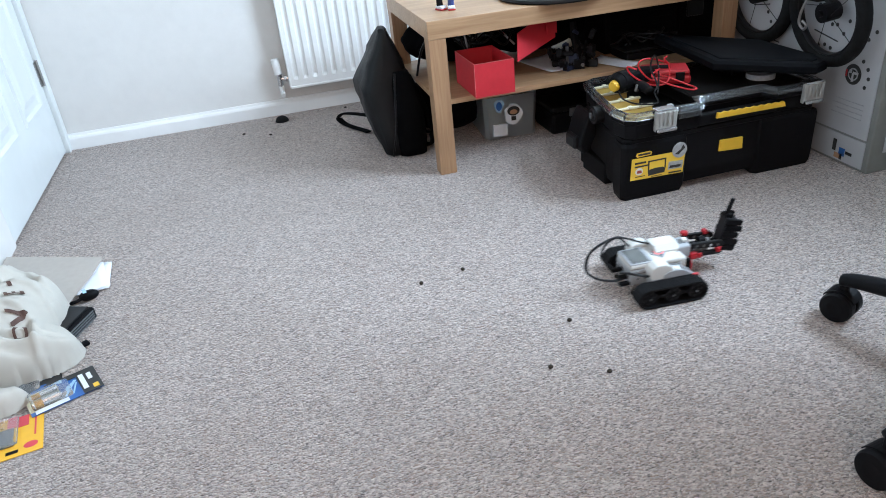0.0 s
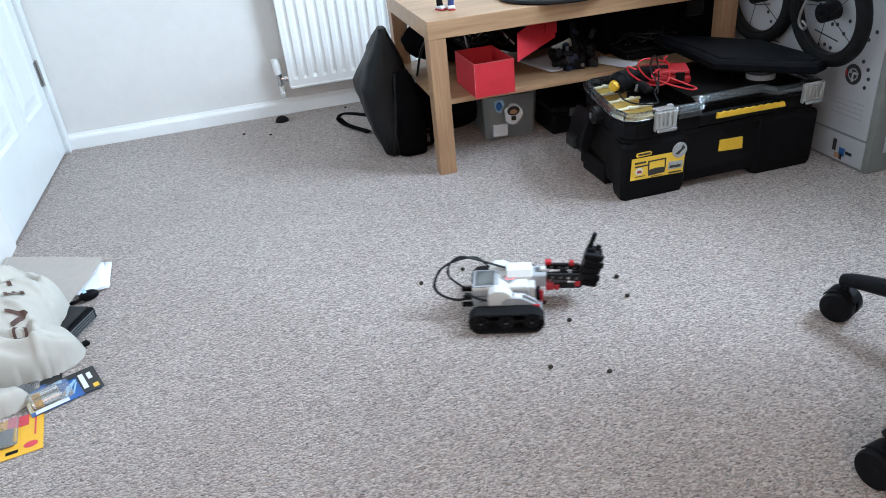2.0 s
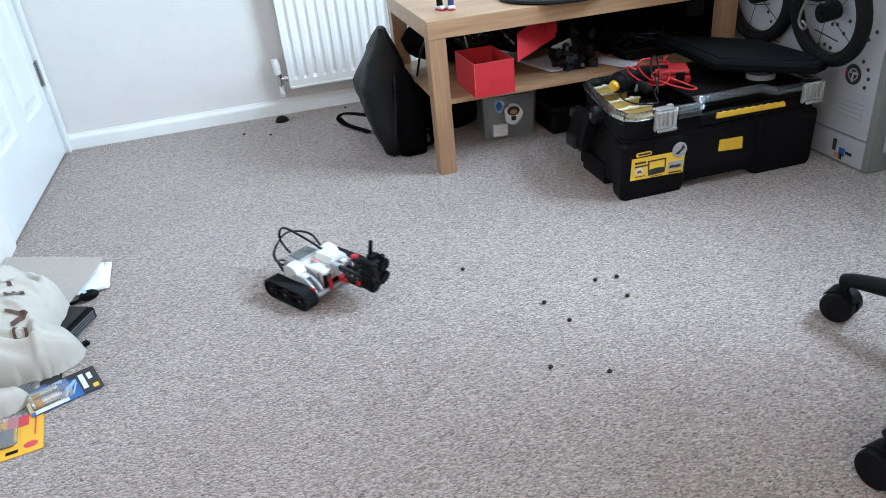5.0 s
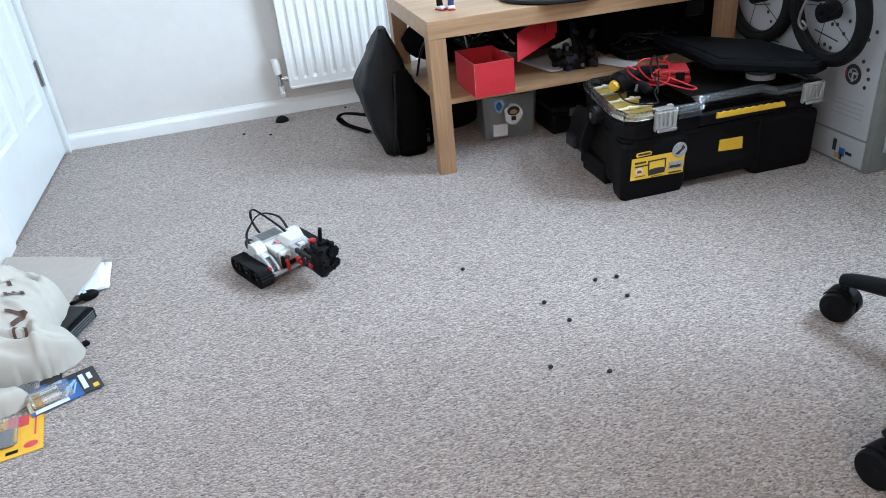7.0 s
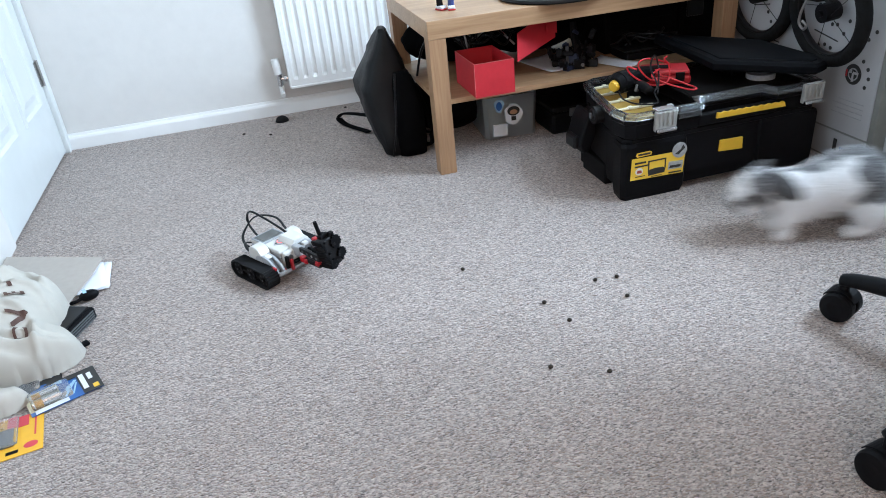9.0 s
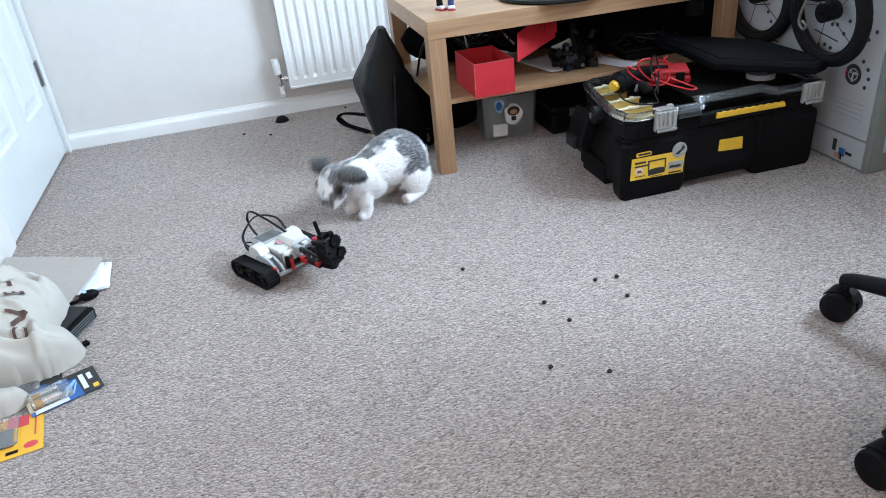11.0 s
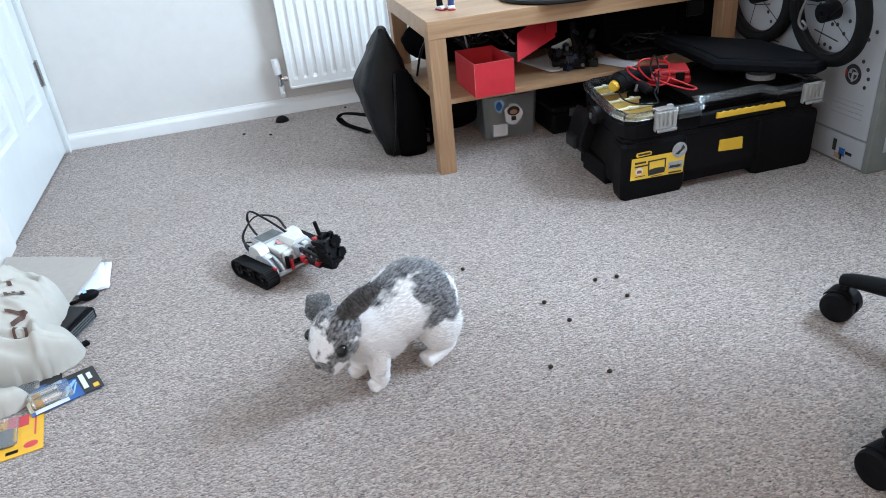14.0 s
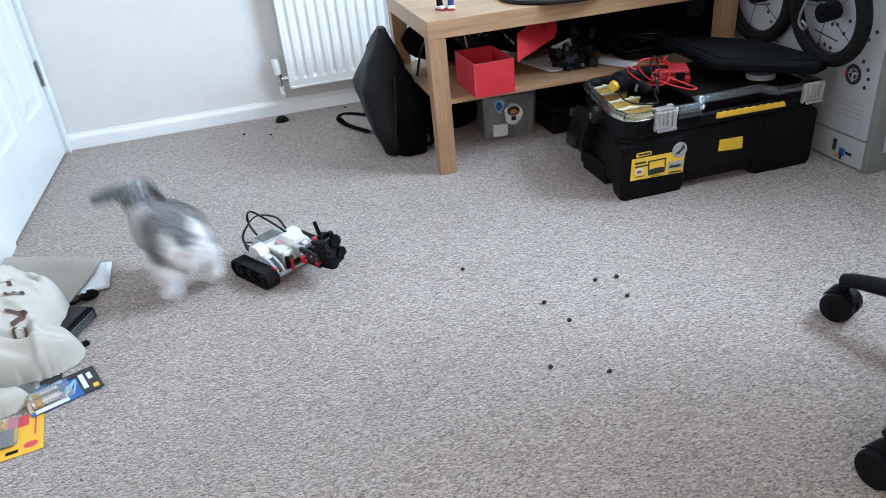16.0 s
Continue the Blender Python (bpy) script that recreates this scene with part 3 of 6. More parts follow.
def backpack():
    b = thing("backpack", "black coated-canvas backpack slumped against the table", "backpack")
    # slumped wedge: broad base, leaning left flank, narrow top fold
    def loop(z, x0, x1, y0, y1, k=0.022, skew=0.0):
        return [(x0 + k, y0, z), (x1 - k, y0 - skew, z), (x1, y0 + k, z), (x1, y1 - k, z), (x1 - k, y1, z), (x0 + k, y1, z), (x0, y1 - k, z), (x0, y0 + k, z)]
    bm = bmesh.new()
    rings(bm, [loop(0.002, 0.350, 0.462, 2.160, 2.400), loop(0.010, 0.345, 0.466, 2.155, 2.41), loop(0.09, 0.322, 0.458, 2.165, 2.42), loop(0.17, 0.305, 0.455, 2.180, 2.41), loop(0.215, 0.302, 0.455, 2.190, 2.40),
               loop(0.27, 0.328, 0.448, 2.205, 2.38), loop(0.33, 0.358, 0.428, 2.220, 2.35, 0.016), loop(0.375, 0.380, 0.414, 2.235, 2.32, 0.010), loop(0.388, 0.386, 0.408, 2.245, 2.305, 0.008)])
    bmesh.ops.subdivide_edges(bm, edges=bm.edges[:], cuts=2, use_grid_fill=True, smooth=0.4)
    for v in bm.verts:
        n = noise.noise(v.co * 14) * 0.006 + noise.noise(v.co * 40) * 0.0018
        # sagging folds that run down from the top
        n -= 0.007 * max(0.0, 1 - abs(noise.noise(Vector((v.co.x * 9 + v.co.z * 4, v.co.y * 16, v.co.z * 3)))) * 7)
        v.co += Vector((n, n * 0.6, 0)) if v.co.z > 0.004 else Vector((0, 0, 0))
    part("body", bm, BAG_LEATHER, b, smooth=True)
    bm = bmesh.new()
    rings(bm, [loop(0.001, 0.388, 0.474, 2.138, 2.21, 0.016), loop(0.06, 0.384, 0.478, 2.134, 2.22, 0.016), loop(0.15, 0.386, 0.476, 2.140, 2.23, 0.016), loop(0.225, 0.392, 0.462, 2.160, 2.24, 0.016), loop(0.262, 0.402, 0.448, 2.180, 2.24, 0.010)])
    bmesh.ops.subdivide_edges(bm, edges=bm.edges[:], cuts=1, use_grid_fill=True, smooth=0.5)
    part("front_pocket", bm, NYLON, b, "black nylon front pocket", True)
    bm = bmesh.new()
    tube(bm, [(0.398, 2.158, 0.268), (0.388, 2.140, 0.20), (0.378, 2.136, 0.10), (0.362, 2.150, 0.006)], 0.0032, 8, 6)
    part("piping", bm, BLACK_SATIN, b, smooth=True)
    bm = bmesh.new()
    tube(bm, [(0.335, 2.40, 0.075), (0.292, 2.50, 0.060), (0.262, 2.58, 0.040), (0.252, 2.60, 0.018), (0.272, 2.55, 0.006), (0.330, 2.42, 0.010)], 0.013, 8, 6, 0.3)
    part("strap", bm, NYLON, b, "black webbing strap loop", True)
    bm = bmesh.new()
    tube(bm, [(0.455, 2.22, 0.24), (0.485, 2.20, 0.16), (0.505, 2.18, 0.06), (0.500, 2.19, 0.012), (0.478, 2.22, 0.008)], 0.014, 8, 6, 0.25)
    part("strap", bm, NYLON, b, smooth=True)


backpack()


def red_box():
    b = thing("red_box", "open red card box on the table shelf", "box")
    x0, x1, y0, y1, z0, z1, t = 0.584, 0.704, 1.926, 2.118, 0.2212, 0.318, 0.0025
    part("base", one_box(x0, x1, y0, y1, z0, z0 + t), RED_CARD, b)
    part("side", one_box(x0, x1, y0, y0 + t, z0 + t, z1, 0.0008), RED_CARD, b)
    part("side", one_box(x0, x1, y1 - t, y1, z0 + t, z1, 0.0008), RED_CARD, b)
    part("side", one_box(x0, x0 + t, y0 + t, y1 - t, z0 + t, z1, 0.0008), RED_CARD, b)
    part("side", one_box(x1 - t, x1, y0 + t, y1 - t, z0 + t, z1, 0.0008), RED_CARD, b)
    # worn pale paper along the folds
    for xa, xb, ya, yb, za, zb in ((x0 + 0.001, x1 - 0.001, y0 - 0.0006, y0 + 0.0006, z1 - 0.0004, z1 + 0.0006), (x0 - 0.0006, x0 + 0.0006, y0 + 0.001, y1 - 0.001, z1 - 0.0004, z1 + 0.0006), (x0 - 0.0007, x0 + 0.0007, y0 - 0.0007, y0 + 0.0007, z0 + 0.004, z1 - 0.002)):
        part("worn_edge", one_box(xa, xb, ya, yb, za, zb), RED_WORN, b)
    # lid hangs open from the far side, leaning over to the right
    m = pose(0.722, 1.950, 0.300, 0, 0, 33) @ pose(0, 0, 0, -12, -4, 0)
    bm = bmesh.new()
    prism(bm, [(0.0, 0.0), (0.200, 0.012), (0.216, 0.070), (0.140, 0.086), (0.030, 0.074)], m @ UPRIGHT, 0.0025)
    lid = part("lid", bm, RED_CARD, b, "red card lid standing open")
    bm = bmesh.new()
    prism(bm, [(0.148, 0.036), (0.194, 0.026), (0.212, 0.082), (0.160, 0.092)], m @ pose(0, -0.014, 0, 0, 0, 0) @ UPRIGHT, 0.0025)
    part("lid_flap", bm, RED_CARD, lid)


red_box()


def sheet(name, cx, cy, z, w, d, rz, label, material=None, curl=0.004):
    bm = bmesh.new()
    n = 8
    lo = []
    for i in range(n + 1):
        row = []
        for j in range(n + 1):
            u, v = i / n - 0.5, j / n - 0.5
            row.append(bm.verts.new((u * w, v * d, curl * (abs(u * 2) ** 3 + 0.6 * abs(v * 2) ** 4))))
        lo.append(row)
    fs = [bm.faces.new((lo[i][j], lo[i + 1][j], lo[i + 1][j + 1], lo[i][j + 1])) for i in range(n) for j in range(n)]
    ext = bmesh.ops.extrude_face_region(bm, geom=fs)
    for e in ext["geom"]:
        if isinstance(e, bmesh.types.BMVert):
            e.co.z += 0.0008
    return tagged(part(name, bm, material or PAPER, smooth=True, at=pose(cx, cy, z, 0, 0, rz)), label, "paper")


sheet("paper_sheet", 0.905, 2.145, 0.2216, 0.125, 0.19, 12, "white paper sheet lying on the table shelf")
sheet("paper_sheet", 1.075, 2.04, 0.2216, 0.075, 0.16, 24, "curled white paper slip on the table shelf")


def shelf_model():
    """Half-built model of black and blue pieces."""
    r = thing("toy_model", "half-built black and blue toy model on the shelf", "toy model")
    rnd = random.Random(4)
    for i in range(34):
        x, y = rnd.uniform(0.905, 1.02), rnd.uniform(2.03, 2.15)
        h = rnd.uniform(0.010, 0.030)
        w, d = rnd.uniform(0.006, 0.018), rnd.uniform(0.005, 0.012)
        top = 0.095 if 0.965 < x < 1.0 else 0.04
        m = pose(x, y, 0.2225, 0, 0, rnd.uniform(-50, 50)) if i < 10 else pose(x, y, 0.232 + rnd.uniform(0, top), rnd.uniform(-40, 40), rnd.uniform(-40, 40), rnd.uniform(-60, 60))
        bm = bmesh.new()
        box(bm, -w, w, -d, d, 0, h, 0.002, m=m)
        # studs or a peg on top
        for k in (-0.5, 0.5):
            box(bm, w * k - 0.002, w * k + 0.002, -0.002, 0.002, h, h + 0.003, m=m)
        part("block", bm, [BLACK, BLACK_SATIN, NAVY, BLACK, BLACK_SATIN][i % 5], r)
    for i in range(5):
        bm = bmesh.new()
        x, y = rnd.uniform(0.92, 1.0), rnd.uniform(2.02, 2.10)
        cyl(bm, (x, y, 0.232), (x + rnd.uniform(-.03, .03), y + rnd.uniform(-.03, .03), 0.232 + rnd.uniform(0.005, 0.06)), 0.005, None, 10)
        part("axle", bm, DARK_GREY if i % 2 else BLACK, r)
    bm = bmesh.new()
    tube(bm, [(0.995, 2.10, 0.2285), (0.990, 2.14, 0.29), (0.992, 2.16, 0.34)], 0.012, 10, 6, 0.7, radii=(0.016, 0.010))
    part("mast", bm, BLACK, r)


shelf_model()


def plastic_bin():
    b = thing("plastic_bin", "frosted plastic storage bin with stickers under the table", "storage bin", at_bin)
    w, d, h, t = 0.183, 0.26, 0.142, 0.0022
    def wall_loop(z, ins):
        k = 0.012
        a, c = ins, ins
        return [(a + k, c, z), (w - a - k, c, z), (w - a, c + k, z), (w - a, d - c - k, z), (w - a - k, d - c, z), (a + k, d - c, z), (a, d - c - k, z), (a, c + k, z)]
    bm = bmesh.new()
    rings(bm, [wall_loop(0.0, 0.006), wall_loop(h, 0.0), wall_loop(h, t), wall_loop(0.004, 0.006 + t)])
    part("tub", bm, FROSTED, b)
    part("contents", one_box(0.016, 0.070, 0.014, 0.20, 0.006, 0.128, 0.004), CREAM, b, "pale contents seen through the plastic")
    part("contents", one_box(0.074, w - 0.016, 0.014, 0.22, 0.006, 0.060, 0.004), DARK_GREY, b)
    part("contents", one_box(0.074, w - 0.016, 0.030, 0.22, 0.062, 0.112, 0.004), PRINT_GREY, b)
    part("label", one_box(0.030, 0.078, -0.0015, 0.003, 0.010, 0.050, 0.0004), PAPER, b, "plain white label")
    # stickers as plain shapes
    bm = bmesh.new()
    pts = [(0.052 + 0.016 * math.cos(a) * (1 + 0.18 * math.sin(3 * a)), 0.112 + 0.022 * math.sin(a)) for a in [2 * math.pi * i / 20 for i in range(20)]]
    prism(bm, pts, pose(0, 0.0016, 0) @ UPRIGHT, 0.0022)
    part("sticker", bm, PALE_BLUE, b, "pale blue sticker")
    bm = bmesh.new()
    pts = [(0.052 + 0.010 * math.cos(a), 0.112 + 0.015 * math.sin(a)) for a in [2 * math.pi * i / 16 for i in range(16)]]
    prism(bm, pts, pose(0, -0.0008, 0) @ UPRIGHT, 0.0008)
    part("sticker", bm, BLUE_PRINT, b)
    bm = bmesh.new()
    pts = [(0.100 + 0.030 * math.cos(a) * (1 + 0.10 * math.cos(5 * a)), 0.078 + 0.034 * math.sin(a)) for a in [2 * math.pi * i / 30 for i in range(30)]]
    prism(bm, pts, pose(0, 0.0016, 0) @ UPRIGHT, 0.0022)
    part("sticker", bm, PAPER, b, "white sticker with a dark emblem")
    bm = bmesh.new()
    pts = [(0.100 + 0.021 * math.cos(a), 0.090 + 0.016 * math.sin(a)) for a in [2 * math.pi * i / 20 for i in range(20)]]
    prism(bm, pts, pose(0, -0.0008, 0) @ UPRIGHT, 0.0008)
    box(bm, 0.092, 0.108, -0.0016, -0.0008, 0.058, 0.072)
    part("sticker", bm, PRINT_DARK, b)
    bm = bmesh.new()
    pts = [(0.100 + 0.013 * math.cos(a), 0.087 + 0.008 * math.sin(a)) for a in [2 * math.pi * i / 16 for i in range(16)]]
    prism(bm, pts, pose(0, -0.0018, 0) @ UPRIGHT, 0.0006)
    part("sticker", bm, SKIN_TAN, b)


at_bin = pose(0.673, 2.148, 0, 0, 0, -4)
plastic_bin()


def dark_cases():
    c = thing("hard_case", "small black hard case on the carpet under the shelf", "case")
    part("shell", one_box(0.885, 1.06, 2.085, 2.24, 0.0, 0.072, 0.012), BLACK, c)
    part("lid", one_box(0.883, 1.062, 2.083, 2.242, 0.074, 0.092, 0.008), BLACK_SATIN, c)
    part("clasp", one_box(0.945, 0.985, 2.080, 2.086, 0.058, 0.085, 0.002), DARK_GREY, c)
    # plain black block put in for the dark at the shelf back
    c = thing("slatted_black_case", "slatted black case that fills the dark back of the lower shelf", "computer case")
    part("shell", one_box(1.10, 1.36, 2.15, 2.44, 0.2212, 0.392, 0.004), NYLON, c)
    for i in range(6):
        part("vent_slat", one_box(1.12, 1.34, 2.1465, 2.1505, 0.24 + i * 0.022, 0.252 + i * 0.022, 0.001), NYLON, c)
    c = thing("flat_case", "flat black case with cables heaped on the shelf", "case")
    part("shell", one_box(1.115, 1.355, 2.030, 2.140, 0.2212, 0.246, 0.006), BLACK, c)
    part("lid", one_box(1.113, 1.357, 2.028, 2.142, 0.2465, 0.256, 0.004), BLACK_SATIN, c)
    for k in range(4):
        rnd = random.Random(40 + k)
        bm = bmesh.new()
        tube(bm, [(1.13 + 0.035 * i + rnd.uniform(-.02, .02), 2.085 + rnd.uniform(-.045, .04), 0.260 + rnd.uniform(0, 0.035)) for i in range(6)], 0.0035, 6, 5)
        part("cable", bm, BLACK_SATIN, c, smooth=True)
    # added black crate shape, in place of the deep shade under the shelf
    c = thing("dark_filler_crate", "black crate shape added for the darkness under the shelf", "crate")
    part("shell", one_box(0.87, 1.37, 2.262, 2.44, 0.0, 0.18, 0.008), BLACK, c)
    part("rim", one_box(0.865, 1.375, 2.257, 2.445, 0.18, 0.195, 0.004), BLACK_SATIN, c)
    # added black shape that makes the back of the shelf dark
    c = thing("dark_filler_bag", "black bag shape added for the dark back of the shelf", "bag")
    bm = bmesh.new()
    blob(bm, (0.93, 2.36, 0.306), (0.19, 0.09, 0.086), None, 26, 14, 0.12, 2.0)
    part("pouch", bm, NYLON, c, smooth=True)
    bm = bmesh.new()
    tube(bm, [(0.87, 2.28, 0.33), (0.90, 2.26, 0.37), (0.98, 2.26, 0.372), (1.02, 2.28, 0.33)], 0.008, 8, 6, 0.4)
    part("handle", bm, NYLON, c, smooth=True)
    # made-up black block that stands in for the dark behind the table end
    c = thing("suitcase", "black suitcase shape added to darken the gap behind the table end", "suitcase")
    part("shell", one_box(1.375, 1.84, 2.16, 2.44, 0.012, 0.45, 0.02), NYLON, c)
    for y in (2.20, 2.38):
        part("foot", one_box(1.39, 1.82, y, y + 0.03, 0.0, 0.014, 0.003), BLACK, c)
    part("side_handle", one_box(1.40, 1.46, 2.150, 2.162, 0.30, 0.42, 0.004), BLACK_SATIN, c)
    # another one, put in for the shade between leg and bin
    c = thing("dark_filler_bag", "black bag shape added for the shade on the carpet under the shelf", "bag")
    bm = bmesh.new()
    blob(bm, (0.61, 2.36, 0.092), (0.15, 0.13, 0.095), None, 26, 14, 0.10, 5.0)
    part("pouch", bm, NYLON, c, smooth=True)
    bm = bmesh.new()
    tube(bm, [(0.53, 2.25, 0.12), (0.56, 2.23, 0.17), (0.64, 2.23, 0.175), (0.67, 2.25, 0.13)], 0.008, 8, 6, 0.4)
    part("handle", bm, NYLON, c, smooth=True)
    # and one that fills the dark gap behind the red box
    c = thing("dark_filler_bag", "black padded shape added for the dark behind the red box", "bag")
    bm = bmesh.new()
    blob(bm, (0.66, 2.38, 0.306), (0.18, 0.07, 0.086), None, 26, 14, 0.10, 8.0)
    part("pouch", bm, NYLON, c, smooth=True)
    part("buckle", one_box(0.64, 0.68, 2.306, 2.316, 0.30, 0.32, 0.002), DARK_GREY, c)
    c = thing("power_adapter", "black adapter with tangled cables on the shelf", "adapter")
    part("body", one_box(0.63, 0.72, 2.19, 2.25, 0.2212, 0.260, 0.006), BLACK, c)
    for k in range(5):
        bm = bmesh.new()
        rnd = random.Random(20 + k)
        pts = [(0.58 + 0.045 * i + rnd.uniform(-.02, .02), 2.20 + rnd.uniform(-.03, .05), 0.270 + 0.06 * abs(math.sin(i * 1.3 + k)) + rnd.uniform(0, 0.03)) for i in range(6)]
        pts[0] = (0.66 + k * 0.008, 2.20, 0.258)
        tube(bm, pts, 0.0035, 6, 5)
        part("cable", bm, BLACK_SATIN if k else PRINT_GREY, c, smooth=True)


dark_cases()


def loose_cable():
    c = thing("power_cable", "black cable with a white plug hanging behind the table", "cable")
    bm = bmesh.new()
    tube(bm, [(0.560, 2.16, 0.372), (0.530, 2.18, 0.365), (0.500, 2.22, 0.30), (0.488, 2.30, 0.15), (0.492, 2.34, 0.04), (0.520, 2.33, 0.0045), (0.60, 2.28, 0.0045)], 0.004, 8, 6)
    part("lead", bm, BLACK_SATIN, c, smooth=True)
    part("plug", one_box(0.556, 0.59, 2.145, 2.175, 0.360, 0.385, 0.005), PLASTIC_WHITE, c, "white plug")
    part("clip", one_box(0.565, 0.580, 2.152, 2.168, 0.383, 0.3998, 0.002), PLASTIC_WHITE, c)


loose_cable()


def desk_items():
    m = thing("monitor_base", "round black monitor base overhanging the table edge", "monitor stand")
    bm = bmesh.new()
    lp = []
    for r, z in ((0.150, 0.4503), (0.168, 0.4503), (0.172, 0.455), (0.170, 0.461), (0.160, 0.4645), (0.05, 0.470), (0.045, 0.474)):
        lp.append([(0.895 + r * math.cos(a), 2.072 + r * math.sin(a), z) for a in [2 * math.pi * i / 56 for i in range(56)]])
    rings(bm, lp)
    part("plate", bm, BLACK_SATIN, m, smooth=False)
    bm = bmesh.new()
    cyl(bm, (0.895, 2.092, 0.473), (0.895, 2.10, 0.60), 0.030, 0.026, 20)
    part("stem", bm, BLACK_SATIN, m)
    f = thing("toy_figure", "tiny dark blue toy figure with white and red feet", "toy figure")
    for s, rz in ((-1, 20), (1, -10)):
        mm = pose(0.556 + 0.014 * s, 2.075 - 0.010 * s, 0.4505, 0, 0, rz)
        shoe = part("foot", box(bmesh.new(), -0.010, 0.010, -0.020, 0.010, 0.0035, 0.012, 0.003, m=mm), PAPER, f, "white foot with a red sole")
        part("sole", box(bmesh.new(), -0.011, 0.011, -0.021, 0.011, 0.0, 0.0034, 0.001, m=mm), RED, shoe)
        bm = bmesh.new()
        cyl(bm, mm @ Vector((0, 0, 0.011)), mm @ Vector((0, 0.004, 0.050)), 0.0095, 0.008, 12)
        part("leg", bm, BLUE if s > 0 else BLACK, f)
    part("torso", one_box(0.540, 0.574, 2.065, 2.088, 0.050, 0.090, 0.004, m=pose(0, 0, 0.45)), DARK_GREY, f)


desk_items()


# ---- on and beside the toolbox ----
def on_toolbox():
    d = thing("power_tool", "black handheld power tool with a yellow end cap", "power tool")
    bm = bmesh.new()
    cyl(bm, (0.905, 1.705, 0.262), (0.920, 1.712, 0.265), 0.022, 0.029, 20)
    cyl(bm, (0.920, 1.712, 0.265), (0.975, 1.735, 0.264), 0.029, 0.029, 20)
    cyl(bm, (0.975, 1.735, 0.264), (1.040, 1.760, 0.262), 0.029, 0.020, 20)
    part("body", bm, BLACK, d)
    bm = bmesh.new()
    cyl(bm, (0.896, 1.700, 0.260), (0.906, 1.7055, 0.262), 0.013, 0.016, 16)
    part("end_cap", bm, YELLOW, d, "yellow end cap")
    bm = bmesh.new()
    tube(bm, [(0.960, 1.722, 0.262), (0.975, 1.690, 0.255), (0.982, 1.655, 0.246)], 0.015, 12, 5, 0.8)
    part("handle", bm, BLACK, d, smooth=True)
    part("switch", box(bmesh.new(), -0.006, 0.006, -0.004, 0.004, -0.010, 0.010, 0.002, m=pose(0.962, 1.688, 0.250, 0, 20, 20)), STEEL, d)
    w = thing("wire_coil", "loose coil of red wire lying on the toolbox", "wire")
    for pts in ([(0.960, 1.690, 0.300), (0.938, 1.700, 0.308), (0.944, 1.700, 0.292), (0.966, 1.696, 0.272), (1.007, 1.690, 0.250), (1.044, 1.690, 0.247), (1.062, 1.695, 0.263), (1.060, 1.700, 0.295), (1.046, 1.700, 0.312), (1.054, 1.700, 0.318)],
                [(1.030, 1.690, 0.260), (1.004, 1.695, 0.264), (0.976, 1.700, 0.293), (0.970, 1.700, 0.313), (0.990, 1.700, 0.321), (1.033, 1.715, 0.309), (1.075, 1.730, 0.290)],
                [(1.029, 1.690, 0.292), (1.005, 1.690, 0.275), (1.035, 1.670, 0.256), (1.078, 1.650, 0.240), (1.100, 1.640, 0.2350), (1.116, 1.648, 0.2350), (1.108, 1.680, 0.238), (1.070, 1.700, 0.256), (1.040, 1.710, 0.268)]):
        bm = bmesh.new()
        tube(bm, pts, 0.0023, 7, 8)
        part("strand", bm, RED_WIRE, w, smooth=True)
    k = thing("test_lead", "thin black test lead trailing into the organiser", "wire")
    for pts in ([(0.908, 1.690, 0.250), (0.905, 1.660, 0.238), (0.915, 1.625, 0.234), (0.940, 1.600, 0.233), (0.972, 1.598, 0.234), (0.985, 1.640, 0.246)],
                [(0.985, 1.640, 0.246), (1.004, 1.660, 0.262), (1.000, 1.690, 0.300), (1.020, 1.705, 0.325), (1.028, 1.700, 0.300), (1.015, 1.670, 0.262), (0.995, 1.640, 0.240)]):
        bm = bmesh.new()
        tube(bm, pts, 0.0022, 7, 7)
        part("lead", bm, BLACK_SATIN, k, smooth=True)
    m = thing("red_case", "flat red plastic tool case on the toolbox", "tool case")
    at = pose(1.085, 1.770, 0.2305, 0, 0, -24)
    part("shell", box(bmesh.new(), -0.060, 0.072, -0.045, 0.045, 0.0, 0.024, 0.007, m=at), RED, m)
    part("lid", box(bmesh.new(), -0.057, 0.069, -0.042, 0.042, 0.0245, 0.038, 0.006, m=at), RED, m)
    part("clip", box(bmesh.new(), 0.030, 0.054, -0.048, -0.044, 0.010, 0.034, 0.001, m=at), BLACK, m)
    part("recess", box(bmesh.new(), -0.034, 0.020, -0.016, 0.016, 0.0382, 0.0400, 0.001, m=at), BLACK, m)
    t = thing("tape_roll", "pale grey roll of tape on the toolbox lid", "tape")
    bm = bmesh.new()
    lp = []
    for r, z in ((0.020, 0.0), (0.038, 0.0), (0.038, 0.014), (0.020, 0.014)):
        lp.append([(1.318 + r * math.cos(a), 1.655 + r * math.sin(a), 0.2305 + z) for a in [2 * math.pi * i / 28 for i in range(28)]])
    rings(bm, lp, close=True)
    part("roll", bm, PRINT_GREY, t)
    s = thing("padded_board", "flat black padded board leaning across the toolbox", "board")
    outline = [(1.171, 1.662), (1.352, 1.488), (1.395, 1.505), (1.414, 1.560), (1.408, 1.776), (1.292, 1.935), (1.215, 2.030), (1.196, 2.010), (1.180, 1.740)]
    bm = bmesh.new()
    rings(bm, [offset_loop(outline, 0.006, 0.0), offset_loop(outline, 0.0, 0.006), offset_loop(outline, 0.0, 0.020), offset_loop(outline, 0.007, 0.027), offset_loop(outline, 0.018, 0.028)])
    part("board", bm, BOARD_MAT, s, at=pose(0, 0, 0.2575, 0, -0.5, 0))
